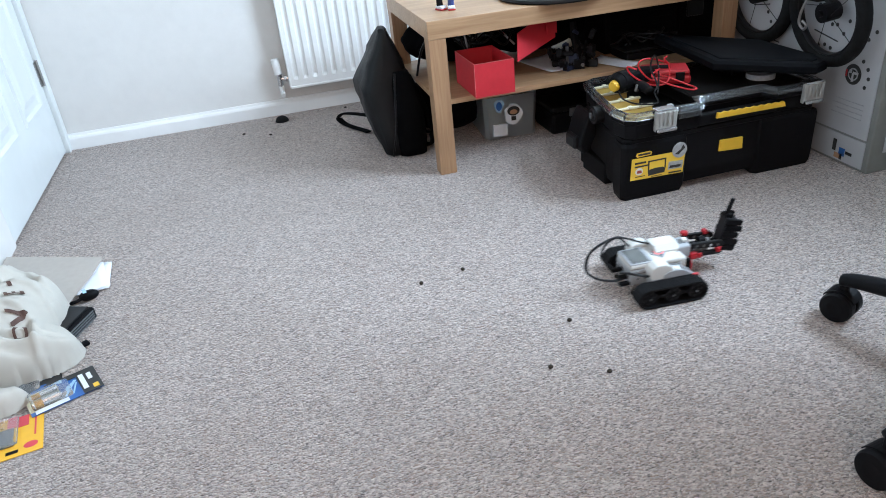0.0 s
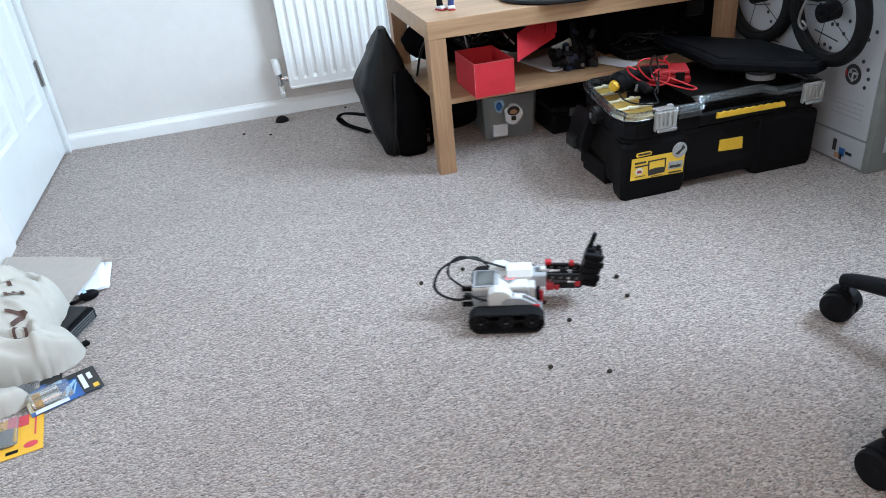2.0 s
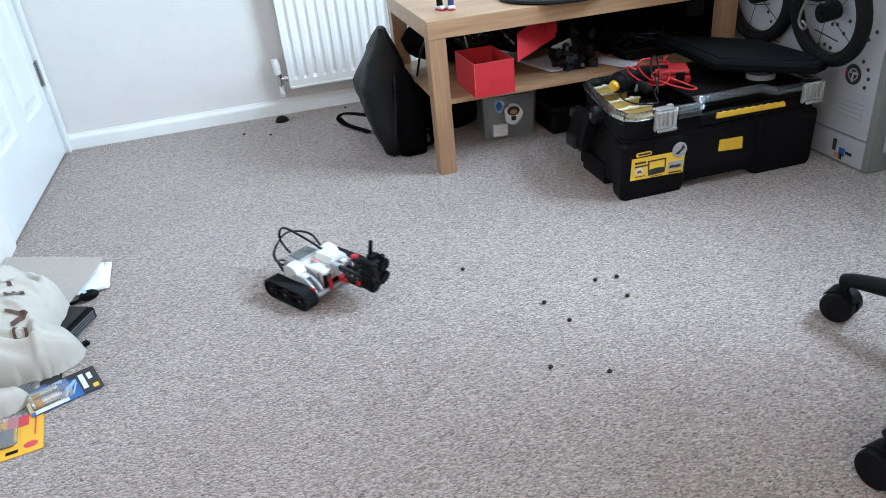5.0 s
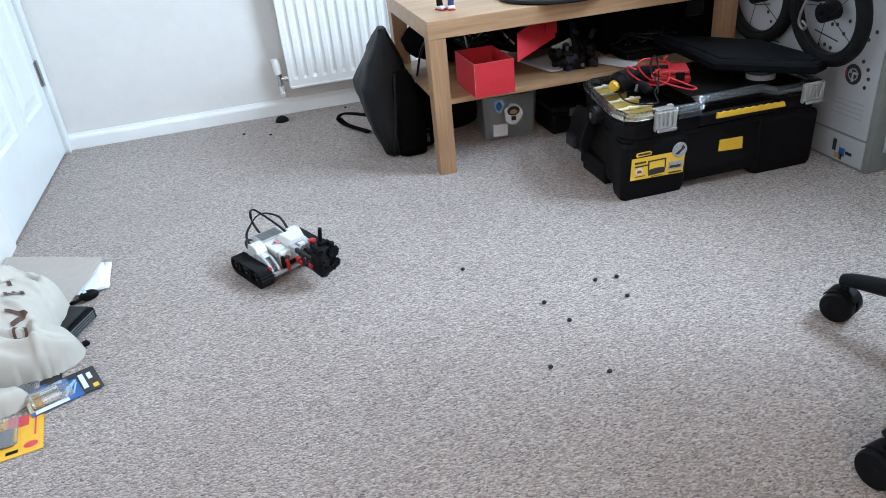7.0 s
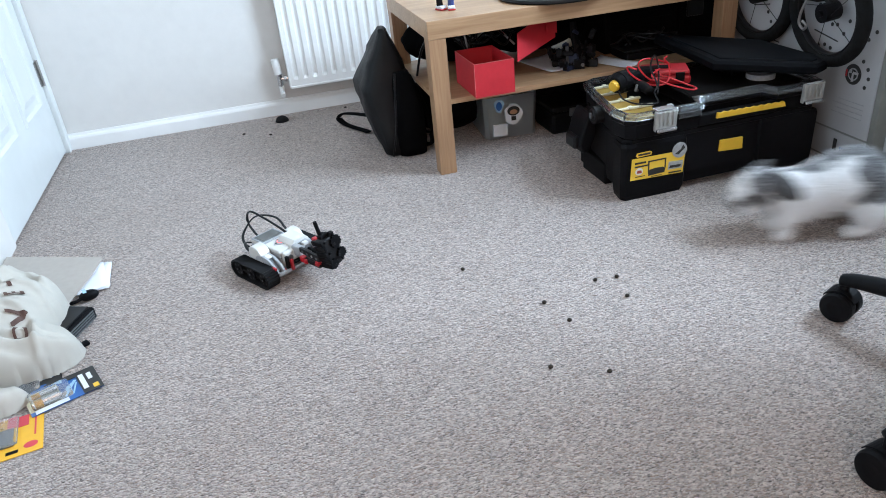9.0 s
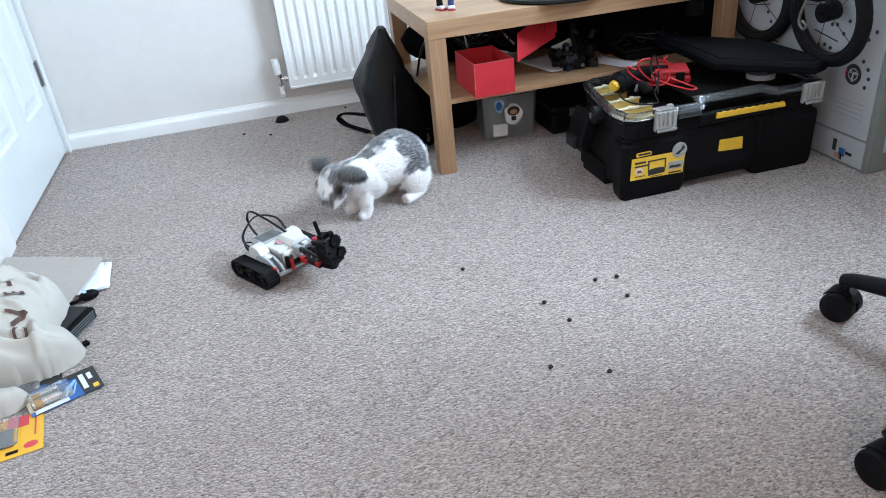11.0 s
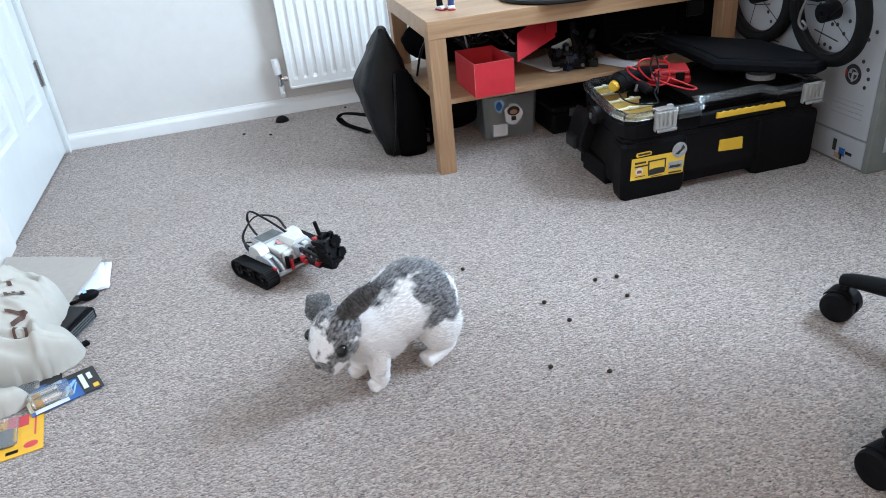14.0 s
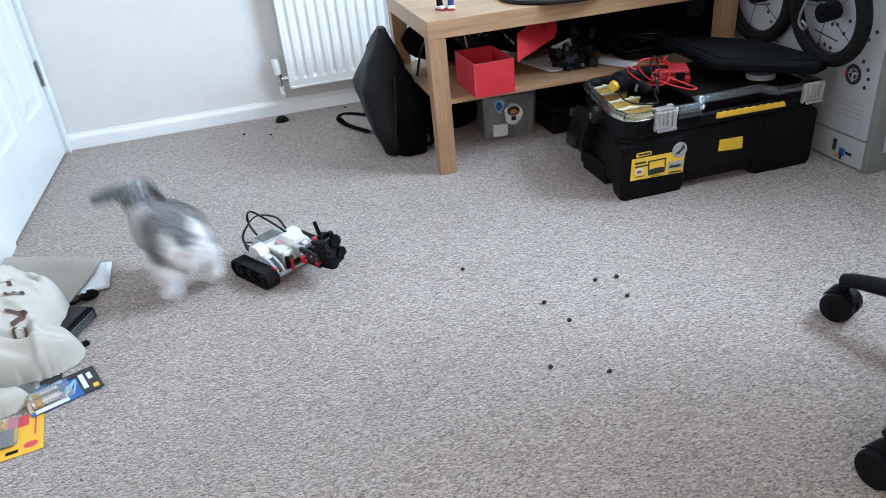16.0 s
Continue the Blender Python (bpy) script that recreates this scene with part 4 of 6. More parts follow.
    bm = bmesh.new()
    rings(bm, [offset_loop(outline, 0.022, 0.0278), offset_loop(outline, 0.024, 0.031), offset_loop(outline, 0.034, 0.0315)])
    part("pad", bm, BOARD_MAT, s, at=pose(0, 0, 0.2575, 0, -0.5, 0))
    part("foot", one_box(1.260, 1.300, 1.70, 1.80, 0.2305, 0.268, 0.004), BLACK, s)


BOARD_MAT = mat("black_board", (0.0030, 0.0037, 0.0052), 0.6, spec=0.07, var=0.2)
on_toolbox()


def cart():
    """Two wheels of a folded cart, joined by an axle and a stay."""
    c = thing("folded_cart", "folded black cart with two tyred wheels on the toolbox", "cart")
    poses = (pose(1.432, 1.570, 0.402, 0, 83, -3), pose(1.455, 1.875, 0.402, 0, 86, 2))
    for m in poses:
        bm = bmesh.new()
        cyl(bm, (0, 0, -0.022), (0, 0, 0.022), 0.024, None, 18)
        cyl(bm, (0, 0, -0.030), (0, 0, 0.030), 0.009, None, 12)
        w = part("wheel", bm, BLACK, c, at=m)
        bm = bmesh.new()
        torus(bm, (0, 0, 0), 0.126, 0.0165, None, 60, 12, 0.019)
        part("tyre", bm, TYRE, w, "worn black rubber tyre", True)
        bm = bmesh.new()
        torus(bm, (0, 0, 0), 0.109, 0.0045, None, 48, 8, 0.010)
        part("rim", bm, BLACK_SATIN, w, smooth=True)
        for i in range(5):
            bm = bmesh.new()
            a = math.radians(72 * i + 20)
            cyl(bm, (0.022 * math.cos(a + 0.8), 0.022 * math.sin(a + 0.8), 0.012 * (-1) ** i), (0.108 * math.cos(a), 0.108 * math.sin(a), 0), 0.0009, None, 6)
            part("spoke", bm, BLACK_SATIN, w)
    bm = bmesh.new()
    tube(bm, [(1.445, 1.553, 0.408), (1.452, 1.65, 0.445), (1.456, 1.78, 0.445), (1.462, 1.885, 0.412)], 0.010, 10, 6)
    part("stay", bm, BLACK, c, smooth=True)
    bm = bmesh.new()
    tube(bm, [(1.440, 1.553, 0.405), (1.430, 1.60, 0.46), (1.425, 1.63, 0.54)], 0.013, 10, 6, 0.6)
    box(bm, 1.405, 1.445, 1.585, 1.645, 0.425, 0.462, 0.006)
    part("fork", bm, BLACK_SATIN, c)
    bm = bmesh.new()
    tube(bm, [(1.412, 1.628, 0.43), (1.408, 1.640, 0.395), (1.410, 1.645, 0.365), (1.414, 1.630, 0.350), (1.412, 1.620, 0.362), (1.410, 1.634, 0.372)], 0.0035, 8, 6)
    part("hook", bm, STEEL, c, "small steel hook", True)


TYRE = mat("worn_tyre", (0.010, 0.0105, 0.011), 0.8, spec=0.12, var=0.4, scale=60, bump=0.35, bscale=160)
cart()


def big_box():
    b = thing("product_box", "white printed cardboard box with a dotted side, unseen top raised for shade", "cardboard box")
    # h is made up beyond the visible part, to shade table and shelf
    x0, x1, y0, y1, h = 1.487, 1.95, 1.409, 2.06, 0.95
    part("carton", one_box(x0, x1, y0, y1, 0.0, h, 0.003), BOX_GREY, b)
    side = part("side_print", one_box(x0 - 0.0025, x0 - 0.0005, y0 + 0.016, y1 - 0.01, 0.088, h - 0.01), BOX_WHITE, b, "white printed side panel")
    low = part("side_print", one_box(x0 - 0.0025, x0 - 0.0005, y0 + 0.016, y1 - 0.01, 0.008, 0.082), BOX_WHITE, b)
    part("front_print", one_box(x0 + 0.040, x1 - 0.02, y0 - 0.0025, y0 - 0.0005, 0.055, 0.115), BOX_WHITE, b)
    part("front_print", one_box(x0 + 0.040, x1 - 0.02, y0 - 0.0025, y0 - 0.0005, 0.125, h - 0.02), PRINT_GREY, b)
    rows = ((1.864, 0.349), (1.847, 0.324), (1.549, 0.374), (1.607, 0.357), (1.589, 0.359), (1.563, 0.340), (1.645, 0.295), (1.623, 0.301), (1.601, 0.296), (1.582, 0.280),
            (1.479, 0.340), (1.458, 0.363), (1.482, 0.285), (1.463, 0.268), (1.457, 0.245), (1.464, 0.221), (1.72, 0.346), (1.79, 0.38), (1.66, 0.40), (1.76, 0.42), (1.52, 0.42))
    for y, z in rows:
        bm = bmesh.new()
        cyl(bm, (x0 - 0.0026, y, z), (x0 - 0.0034, y, z), 0.0052, None, 12)
        part("printed_dot", bm, PRINT_DARK, side)
    for y0_, z0_, y1_, z1_ in ((1.667, 0.333, 1.579, 0.317), (1.975, 0.287, 1.80, 0.272), (1.93, 0.36, 1.86, 0.372)):
        bm = bmesh.new()
        tube(bm, [(x0 - 0.003, y0_, z0_), (x0 - 0.003, (y0_ + y1_) / 2, (z0_ + z1_) / 2), (x0 - 0.003, y1_, z1_)], 0.0018, 6, 2)
        part("printed_line", bm, PRINT_DARK, side)
    for r, mt in ((0.027, PRINT_DARK), (0.0165, PRINT_GREY), (0.013, PRINT_DARK)):
        bm = bmesh.new()
        cyl(bm, (x0 - 0.0026, 1.508, 0.246), (x0 - 0.0030 - (0.026 - r) * 0.03, 1.508, 0.246), r, None, 24)
        part("printed_disc", bm, mt, side)
    for y, z, w, hh, mt in ((1.500, 0.250, 0.018, 0.006, BOX_WHITE), (1.508, 0.238, 0.006, 0.022, BOX_WHITE), (1.517, 0.252, 0.008, 0.008, PRINT_GREY), (1.530, 0.246, 0.004, 0.018, RED)):
        part("printed_mark", one_box(x0 - 0.0042, x0 - 0.0026, y - w / 2, y + w / 2, z - hh / 2, z + hh / 2), mt, side)
    for y, z, w, hh, mt in ((1.527, 0.047, 0.012, 0.032, PRINT_DARK), (1.498, 0.034, 0.020, 0.022, BLUE_PRINT), (1.512, 0.020, 0.022, 0.014, SKIN_TAN), (1.474, 0.036, 0.022, 0.008, PRINT_DARK), (1.50, 0.020, 0.008, 0.016, PRINT_DARK)):
        part("printed_mark", one_box(x0 - 0.0036, x0 - 0.0026, y - w / 2, y + w / 2, z - hh / 2, z + hh / 2), mt, low)
    for i in range(4):
        part("print_bar", one_box(x0 - 0.0034, x0 - 0.0026, 1.455, 1.56 - 0.01 * (i % 2), 0.135 + i * 0.013, 0.137 + i * 0.013), PRINT_GREY, side)


big_box()


def office_chair():
    c = thing("office_chair", "black five-star office chair base on castors", "office chair")
    cx, cy = 1.094, 0.578
    bm = bmesh.new()
    cyl(bm, (cx, cy, 0.085), (cx, cy, 0.15), 0.048, 0.036, 24)
    cyl(bm, (cx, cy, 0.15), (cx, cy, 0.42), 0.025, None, 20)
    part("column", bm, BLACK, c)
    a0 = math.degrees(math.atan2(0.922 - cy, 0.966 - cx))
    for i in range(5):
        a = a0 + 72 * i
        m = pose(cx, cy, 0, 0, 0, a)
        bm = bmesh.new()
        tube(bm, [m @ Vector(p) for p in ((0.03, 0, 0.115), (0.15, 0, 0.112), (0.27, 0, 0.098), (0.335, 0, 0.088), (0.362, 0, 0.080))], 0.02, 12, 6, 0.75, radii=(0.026, 0.015))
        arm = part("base_arm", bm, BLACK, c, smooth=True)
        bm = bmesh.new()
        cyl(bm, m @ Vector((0.357, 0, 0.05)), m @ Vector((0.357, 0, 0.082)), 0.010, None, 12)
        # castor turned on its own pin
        q = m @ pose(0.357, 0, 0, 0, 0, 35 + 61 * i if i else 4)
        ca = part("castor", bm, BLACK, c)
        for s in (-1, 1):
            bm = bmesh.new()
            lp = []
            for y, r in ((0.004, 0.010), (0.0042, 0.0285), (0.008, 0.030), (0.022, 0.030), (0.0275, 0.0275), (0.0285, 0.014), (0.0275, 0.006)):
                lp.append([q @ Vector((r * math.cos(b), s * y, 0.030 + r * math.sin(b))) for b in [2 * math.pi * j / 28 for j in range(28)]])
            rings(bm, lp)
            part("castor_wheel", bm, BLACK, ca, smooth=False)
        bm = bmesh.new()
        lp = []
        for y in (-0.016, -0.008, 0.0, 0.008, 0.016):
            lp.append([q @ Vector(((0.0312 + e) * math.cos(b), y * 1.1, 0.030 + (0.0312 + e) * math.sin(b))) for e, bb in ((0, 1), (0.002, -1)) for b in ([math.radians(30 + 12 * j) for j in range(11)][::bb])])
        rings(bm, lp)
        part("hood", bm, BLACK, ca)
    # unseen seat and back, added; the back is turned to shade the floor
    part("seat", one_box(cx - 0.22, cx + 0.26, cy - 0.24, cy + 0.22, 0.43, 0.50, 0.03), NYLON, c)
    turn = pose(cx, cy, 0, 0, 0, -48)
    part("shade_backrest", one_box(-0.24, 0.24, 0.22, 0.29, 0.56, 1.15, 0.03, m=turn), NYLON, c)
    part("back_stay", one_box(-0.03, 0.03, 0.232, 0.250, 0.44, 0.60, 0.004, m=turn), BLACK, c)


office_chair()


# ---- clutter on the carpet by the door ----
CANVAS = mat("cream_canvas", (0.46, 0.435, 0.385), 0.85, var=0.07, scale=14, bump=0.35, bscale=900)
LETTER_BROWN = mat("brown_print", (0.075, 0.035, 0.025), 0.7, var=0.25)
GOLD = mat("brass_bits", (0.55, 0.32, 0.08), 0.35, 0.8, var=0.3, scale=90)
AMBER = mat("amber_card", (0.78, 0.42, 0.03), 0.5, var=0.08)
PINK_RED = mat("red_print", (0.60, 0.05, 0.07), 0.5, var=0.1)
CLEARBAG = bpy.data.materials.new("clear_blister")
CLEARBAG.use_nodes = True
_c = CLEARBAG.node_tree.nodes["Principled BSDF"]
_c.inputs["Base Color"].default_value = (0.95, 0.96, 0.97, 1)
_c.inputs["Roughness"].default_value = 0.12
_c.inputs["Transmission Weight"].default_value = 0.92
_c.inputs["IOR"].default_value = 1.2

LOBES = ((-0.665, 1.500, 0.152, 0.178, 0.128), (-0.628, 1.384, 0.166, 0.080, 0.084), (-0.735, 1.250, 0.190, 0.058, 0.050))

# crease lines: start, direction, length, depth
CREASES = ((-0.735, 1.345, 0.99, 0.08, 0.26, 0.018), (-0.735, 1.322, 0.96, 0.05, 0.26, 0.010), (-0.60, 1.60, 0.55, -0.83, 0.12, 0.012), (-0.545, 1.47, 0.80, -0.60, 0.10, 0.008), (-0.73, 1.30, 0.90, -0.40, 0.16, 0.010), (-0.70, 1.60, 0.9, 0.3, 0.14, 0.008))


def bag_height(x, y):
    """Height of the slumped canvas over the carpet."""
    h = 0.0
    for k, (cx, cy, rx, ry, hh) in enumerate(LOBES):
        wob = 1 + 0.16 * noise.noise(Vector((x * 7 + k * 9, y * 7, 1.3)))
        d = ((x - cx) / (rx * wob)) ** 2 + ((y - cy) / (ry * wob)) ** 2
        if d < 1:
            h = max(h, hh * (1 - d) ** 0.27)
    if h > 0:
        a = noise.noise(Vector((x * 5 + y * 2, y * 11 - x * 4, 4.0)))
        b = noise.noise(Vector((x * 24, y * 30, 7.0)))
        c = noise.noise(Vector((x * 7 - y * 4, y * 8 + x * 9, 2.0)))
        h = h * (1 + 0.05 * b) + 0.014 * (1 - abs(a) * 2.2) * min(1, h / 0.04) + 0.016 * max(0.0, 0.5 - abs(c) * 4.0) * min(1, h / 0.04)
        # a few sharp pulled folds
        e = noise.noise(Vector((x * 4 - y * 6, y * 5 + x * 3, 9.0)))
        h += 0.012 * max(0.0, 1 - abs(e) * 9) * min(1, h / 0.04)
        # long creases across the bag
        for ox, oy, dx, dy, ln, dp in CREASES:
            u = (x - ox) * dx + (y - oy) * dy
            v = -(x - ox) * dy + (y - oy) * dx + 0.006 * math.sin(u * 40)
            if 0 < u < ln:
                h -= dp * math.sin(math.pi * u / ln) * max(0.0, 1 - abs(v) / 0.010) * min(1, h / 0.05)
                h += 0.5 * dp * math.sin(math.pi * u / ln) * max(0.0, 1 - abs(v - 0.016) / 0.012) * min(1, h / 0.05)
    return max(h, 0.0)


def tote_bag():
    t = thing("tote_bag", "crumpled cream canvas tote bag with brown lettering", "tote bag")
    bm = bmesh.new()
    x0, x1, y0, y1, s = -0.736, -0.43, 1.08, 1.73, 0.0045
    nx, ny = int((x1 - x0) / s), int((y1 - y0) / s)
    vs = {}
    H = {(i, j): bag_height(x0 + i * s, y0 + j * s) for i in range(nx + 1) for j in range(ny + 1)}
    def vert(i, j):
        if (i, j) not in vs:
            vs[i, j] = bm.verts.new((x0 + i * s, y0 + j * s, max(0.003, H[i, j])))
        return vs[i, j]
    for i in range(nx):
        for j in range(ny):
            if max(H[i, j], H[i + 1, j], H[i, j + 1], H[i + 1, j + 1]) > 0.006:
                bm.faces.new((vert(i, j), vert(i + 1, j), vert(i + 1, j + 1), vert(i, j + 1)))
    part("canvas", bm, CANVAS, t, smooth=True)
    for word, cx, cy, size, turn in (("E", -0.576, 1.460, 0.048, 114), ("V", -0.564, 1.404, 0.048, 112), ("O", -0.558, 1.364, 0.036, 106)):
        cu = bpy.data.curves.new("letter", "FONT")
        cu.body, cu.size, cu.align_x, cu.align_y, cu.extrude = word, size, "CENTER", "CENTER", 0.0
        cu.offset = 0.0012
        tmp = new("letter", cu)
        bpy.context.view_layer.update()
        me = bpy.data.meshes.new_from_object(tmp.evaluated_get(bpy.context.evaluated_depsgraph_get()))
        bpy.data.objects.remove(tmp)
        bm = bmesh.new()
        bm.from_mesh(me)
        bmesh.ops.triangulate(bm, faces=bm.faces[:])
        for _ in range(3):
            bmesh.ops.subdivide_edges(bm, edges=[e for e in bm.edges if e.calc_length() > 0.006], cuts=1)
            bmesh.ops.triangulate(bm, faces=bm.faces[:])
        m = pose(cx, cy, 0, 0, 0, turn)
        for v in bm.verts:
            p = m @ v.co
            v.co = Vector((p.x, p.y, bag_height(p.x, p.y) + 0.0045))
        part("letter", bm, LETTER_BROWN, t, "brown printed letter")
    for cx, cy, w, d, turn in ((-0.596, 1.503, 0.008, 0.018, 24), (-0.618, 1.366, 0.012, 0.026, 14)):
        bm = bmesh.new()
        m = pose(cx, cy, 0, 0, 0, turn)
        n = 6
        g = [[bm.verts.new((0, 0, 0)) for j in range(n + 1)] for i in range(n + 1)]
        for i in range(n + 1):
            for j in range(n + 1):
                p = m @ Vector(((i / n - .5) * w, (j / n - .5) * d, 0))
                g[i][j].co = Vector((p.x, p.y, bag_height(p.x, p.y) + 0.0022))
        for i in range(n):
            for j in range(n):
                bm.faces.new((g[i][j], g[i + 1][j], g[i + 1][j + 1], g[i][j + 1]))
        part("print_bar", bm, LETTER_BROWN, t)


tote_bag()


def bent_card():
    bm = bmesh.new()
    prism(bm, [(-0.735, 1.905), (-0.482, 1.800), (-0.500, 1.70), (-0.540, 1.545), (-0.735, 1.60)], pose(0, 0, 0.0145), 0.0028)
    for v in bm.verts:
        v.co.z += 0.05 * max(0, -0.52 - v.co.x) * 0.6 + 0.004 * noise.noise(v.co * 8)
    tagged(part("cardboard_sheet", bm, CARD), "grey-brown cardboard sheet lying over loose papers", "cardboard")
    for i, (cx, cy, rz) in enumerate(((-0.535, 1.715, 9), (-0.530, 1.708, 4), (-0.538, 1.700, 13))):
        sheet("paper_sheet", cx, cy, 0.0012 + 0.0036 * i, 0.148, 0.14, rz, "white paper sheet in a loose stack on the carpet", curl=0.0015)


bent_card()


def plug_and_case():
    g = thing("power_plug", "small black power plug with a white label", "plug")
    bm = bmesh.new()
    blob(bm, (-0.490, 1.612, 0.014), (0.022, 0.013, 0.013), pose(0, 0, 0, 0, 0, 15), 16, 10)
    part("body", bm, BLACK, g, smooth=True)
    part("label", box(bmesh.new(), -0.004, 0.004, -0.009, 0.009, 0, 0.0015, m=pose(-0.497, 1.610, 0.0265, 0, 0, 20)), PALE_BLUE, g)
    bm = bmesh.new()
    tube(bm, [(-0.505, 1.606, 0.012), (-0.525, 1.60, 0.008), (-0.56, 1.61, 0.006)], 0.004, 8)
    part("lead", bm, BLACK, g, smooth=True)
    c = thing("gadget_case", "black ribbed gadget case beside the tote bag", "case")
    m = pose(-0.520, 1.490, 0.0, 0, 0, -24)
    part("shell", box(bmesh.new(), -0.048, 0.040, -0.062, 0.055, 0.0, 0.030, 0.006, m=m), BLACK, c)
    for i in range(4):
        part("rib", box(bmesh.new(), 0.0395, 0.0425, -0.050 + 0.003 * i, 0.045, 0.0045 + i * 0.006, 0.0075 + i * 0.006, 0.0008, m=m), DARK_GREY, c)
    part("flap", box(bmesh.new(), -0.04, 0.034, -0.05, 0.045, 0.0305, 0.036, 0.002, m=m), BLACK_SATIN, c)
    k = thing("black_clip", "small black plastic clip on the carpet", "clip")
    m = pose(-0.478, 1.408, 0.0, 0, 0, 35)
    part("jaw", box(bmesh.new(), -0.016, 0.016, -0.007, 0.007, 0.0, 0.010, 0.003, m=m), BLACK, k)
    part("lever", box(bmesh.new(), -0.014, 0.002, -0.005, 0.005, 0.0105, 0.016, 0.002, m=m), DARK_GREY, k)


plug_and_case()


def battery_pack():
    m = pose(-0.485, 1.258, 0.0035, 0, 0, 23)
    b = thing("battery_pack", "blue and black blister pack of batteries on the carpet", "battery pack", m)
    part("backing_card", one_box(-0.068, 0.062, -0.042, 0.042, 0.0, 0.0012, 0.0003), BLUE_PRINT, b, "blue printed backing card")
    part("card_end", one_box(0.026, 0.0625, -0.0425, 0.0425, 0.0013, 0.0022, 0.0002), PRINT_DARK, b, "black card end")
    part("card_edge", one_box(-0.0685, -0.010, -0.0300, 0.020, 0.0013, 0.0020, 0.0002), CREAM, b, "pale yellow card panel")
    part("card_edge", one_box(-0.060, 0.0, -0.0420, -0.030, 0.0021, 0.0027, 0.0002), PAPER, b)
    for i, y in enumerate((-0.020, 0.002)):
        bm = bmesh.new()
        cyl(bm, (-0.056, y, 0.0090), (-0.012, y, 0.0090), 0.0068, None, 14)
        cyl(bm, (-0.012, y, 0.0090), (-0.008, y, 0.0090), 0.0026, None, 10)
        ba = part("battery", bm, CHROME, b, "silver battery with a gold band")
        bm = bmesh.new()
        cyl(bm, (-0.0562, y, 0.0090), (-0.042, y, 0.0090), 0.0071, None, 14)
        part("band", bm, GOLD, ba)
    bm = bmesh.new()
    box(bm, -0.062, 0.010, -0.032, 0.016, 0.0028, 0.0175, 0.004)
    part("blister", bm, CLEARBAG, b, "clear plastic blister")
    # lightning-like pale stripe and plain bars for the print
    for a, c, d, e, rz in ((-0.02, 0.028, 0.044, 0.007, -18), (0.012, 0.004, 0.036, 0.006, 55), (-0.040, 0.031, 0.030, 0.005, 5)):
        part("print_stripe", box(bmesh.new(), -d / 2, d / 2, -e / 2, e / 2, 0.0013, 0.0019, m=pose(a, c, 0, 0, 0, rz)), PALE_BLUE, b)
    for x, y, w, d in ((0.034, 0.0, 0.009, 0.055), (0.048, 0.012, 0.008, 0.024)):
        part("print_bar", one_box(x - w / 2, x + w / 2, y - d / 2, y + d / 2, 0.0023, 0.0029), PAPER, b)
    part("print_mark", one_box(0.046, 0.056, -0.036, -0.022, 0.0023, 0.0029), YELLOW, b)
    part("card_band", one_box(-0.030, 0.026, 0.026, 0.0423, 0.0020, 0.0026, 0.0002), PRINT_DARK, b, "black card edge")
    for x, y, w, d, rz in ((-0.012, 0.034, 0.030, 0.006, 4), (0.006, -0.006, 0.040, 0.004, 62), (0.016, -0.010, 0.036, 0.003, 70)):
        part("print_stripe", box(bmesh.new(), -w / 2, w / 2, -d / 2, d / 2, 0.0027, 0.0031, m=pose(x, y, 0, 0, 0, rz)), PALE_BLUE, b)
    c = thing("battery_pack", "dark blister pack half hidden under another pack", "battery pack", pose(-0.560, 1.300, 0.0, 0, 0, 16))
    part("backing_card", one_box(-0.05, 0.06, -0.03, 0.03, 0.0, 0.0012, 0.0003), PRINT_DARK, c)
    part("print_bar", one_box(-0.02, 0.045, 0.008, 0.016, 0.0013, 0.0019), PALE_BLUE, c)
    part("print_bar", one_box(-0.03, 0.03, -0.018, -0.010, 0.0013, 0.0019), BLUE_PRINT, c)
    part("blister", one_box(-0.045, 0.02, -0.02, 0.004, 0.0020, 0.010, 0.003), CLEARBAG, c)
    lf = thing("leaflet", "dark blue folded leaflet among the packs", "leaflet", pose(-0.615, 1.262, 0.001, 0, 0, 38))
    part("page", one_box(-0.07, 0.07, -0.035, 0.035, 0.0, 0.002, 0.0005), NAVY, lf)
    part("page", one_box(-0.066, 0.07, -0.030, 0.036, 0.0022, 0.0042, 0.0005), DARK_GREY, lf)


battery_pack()


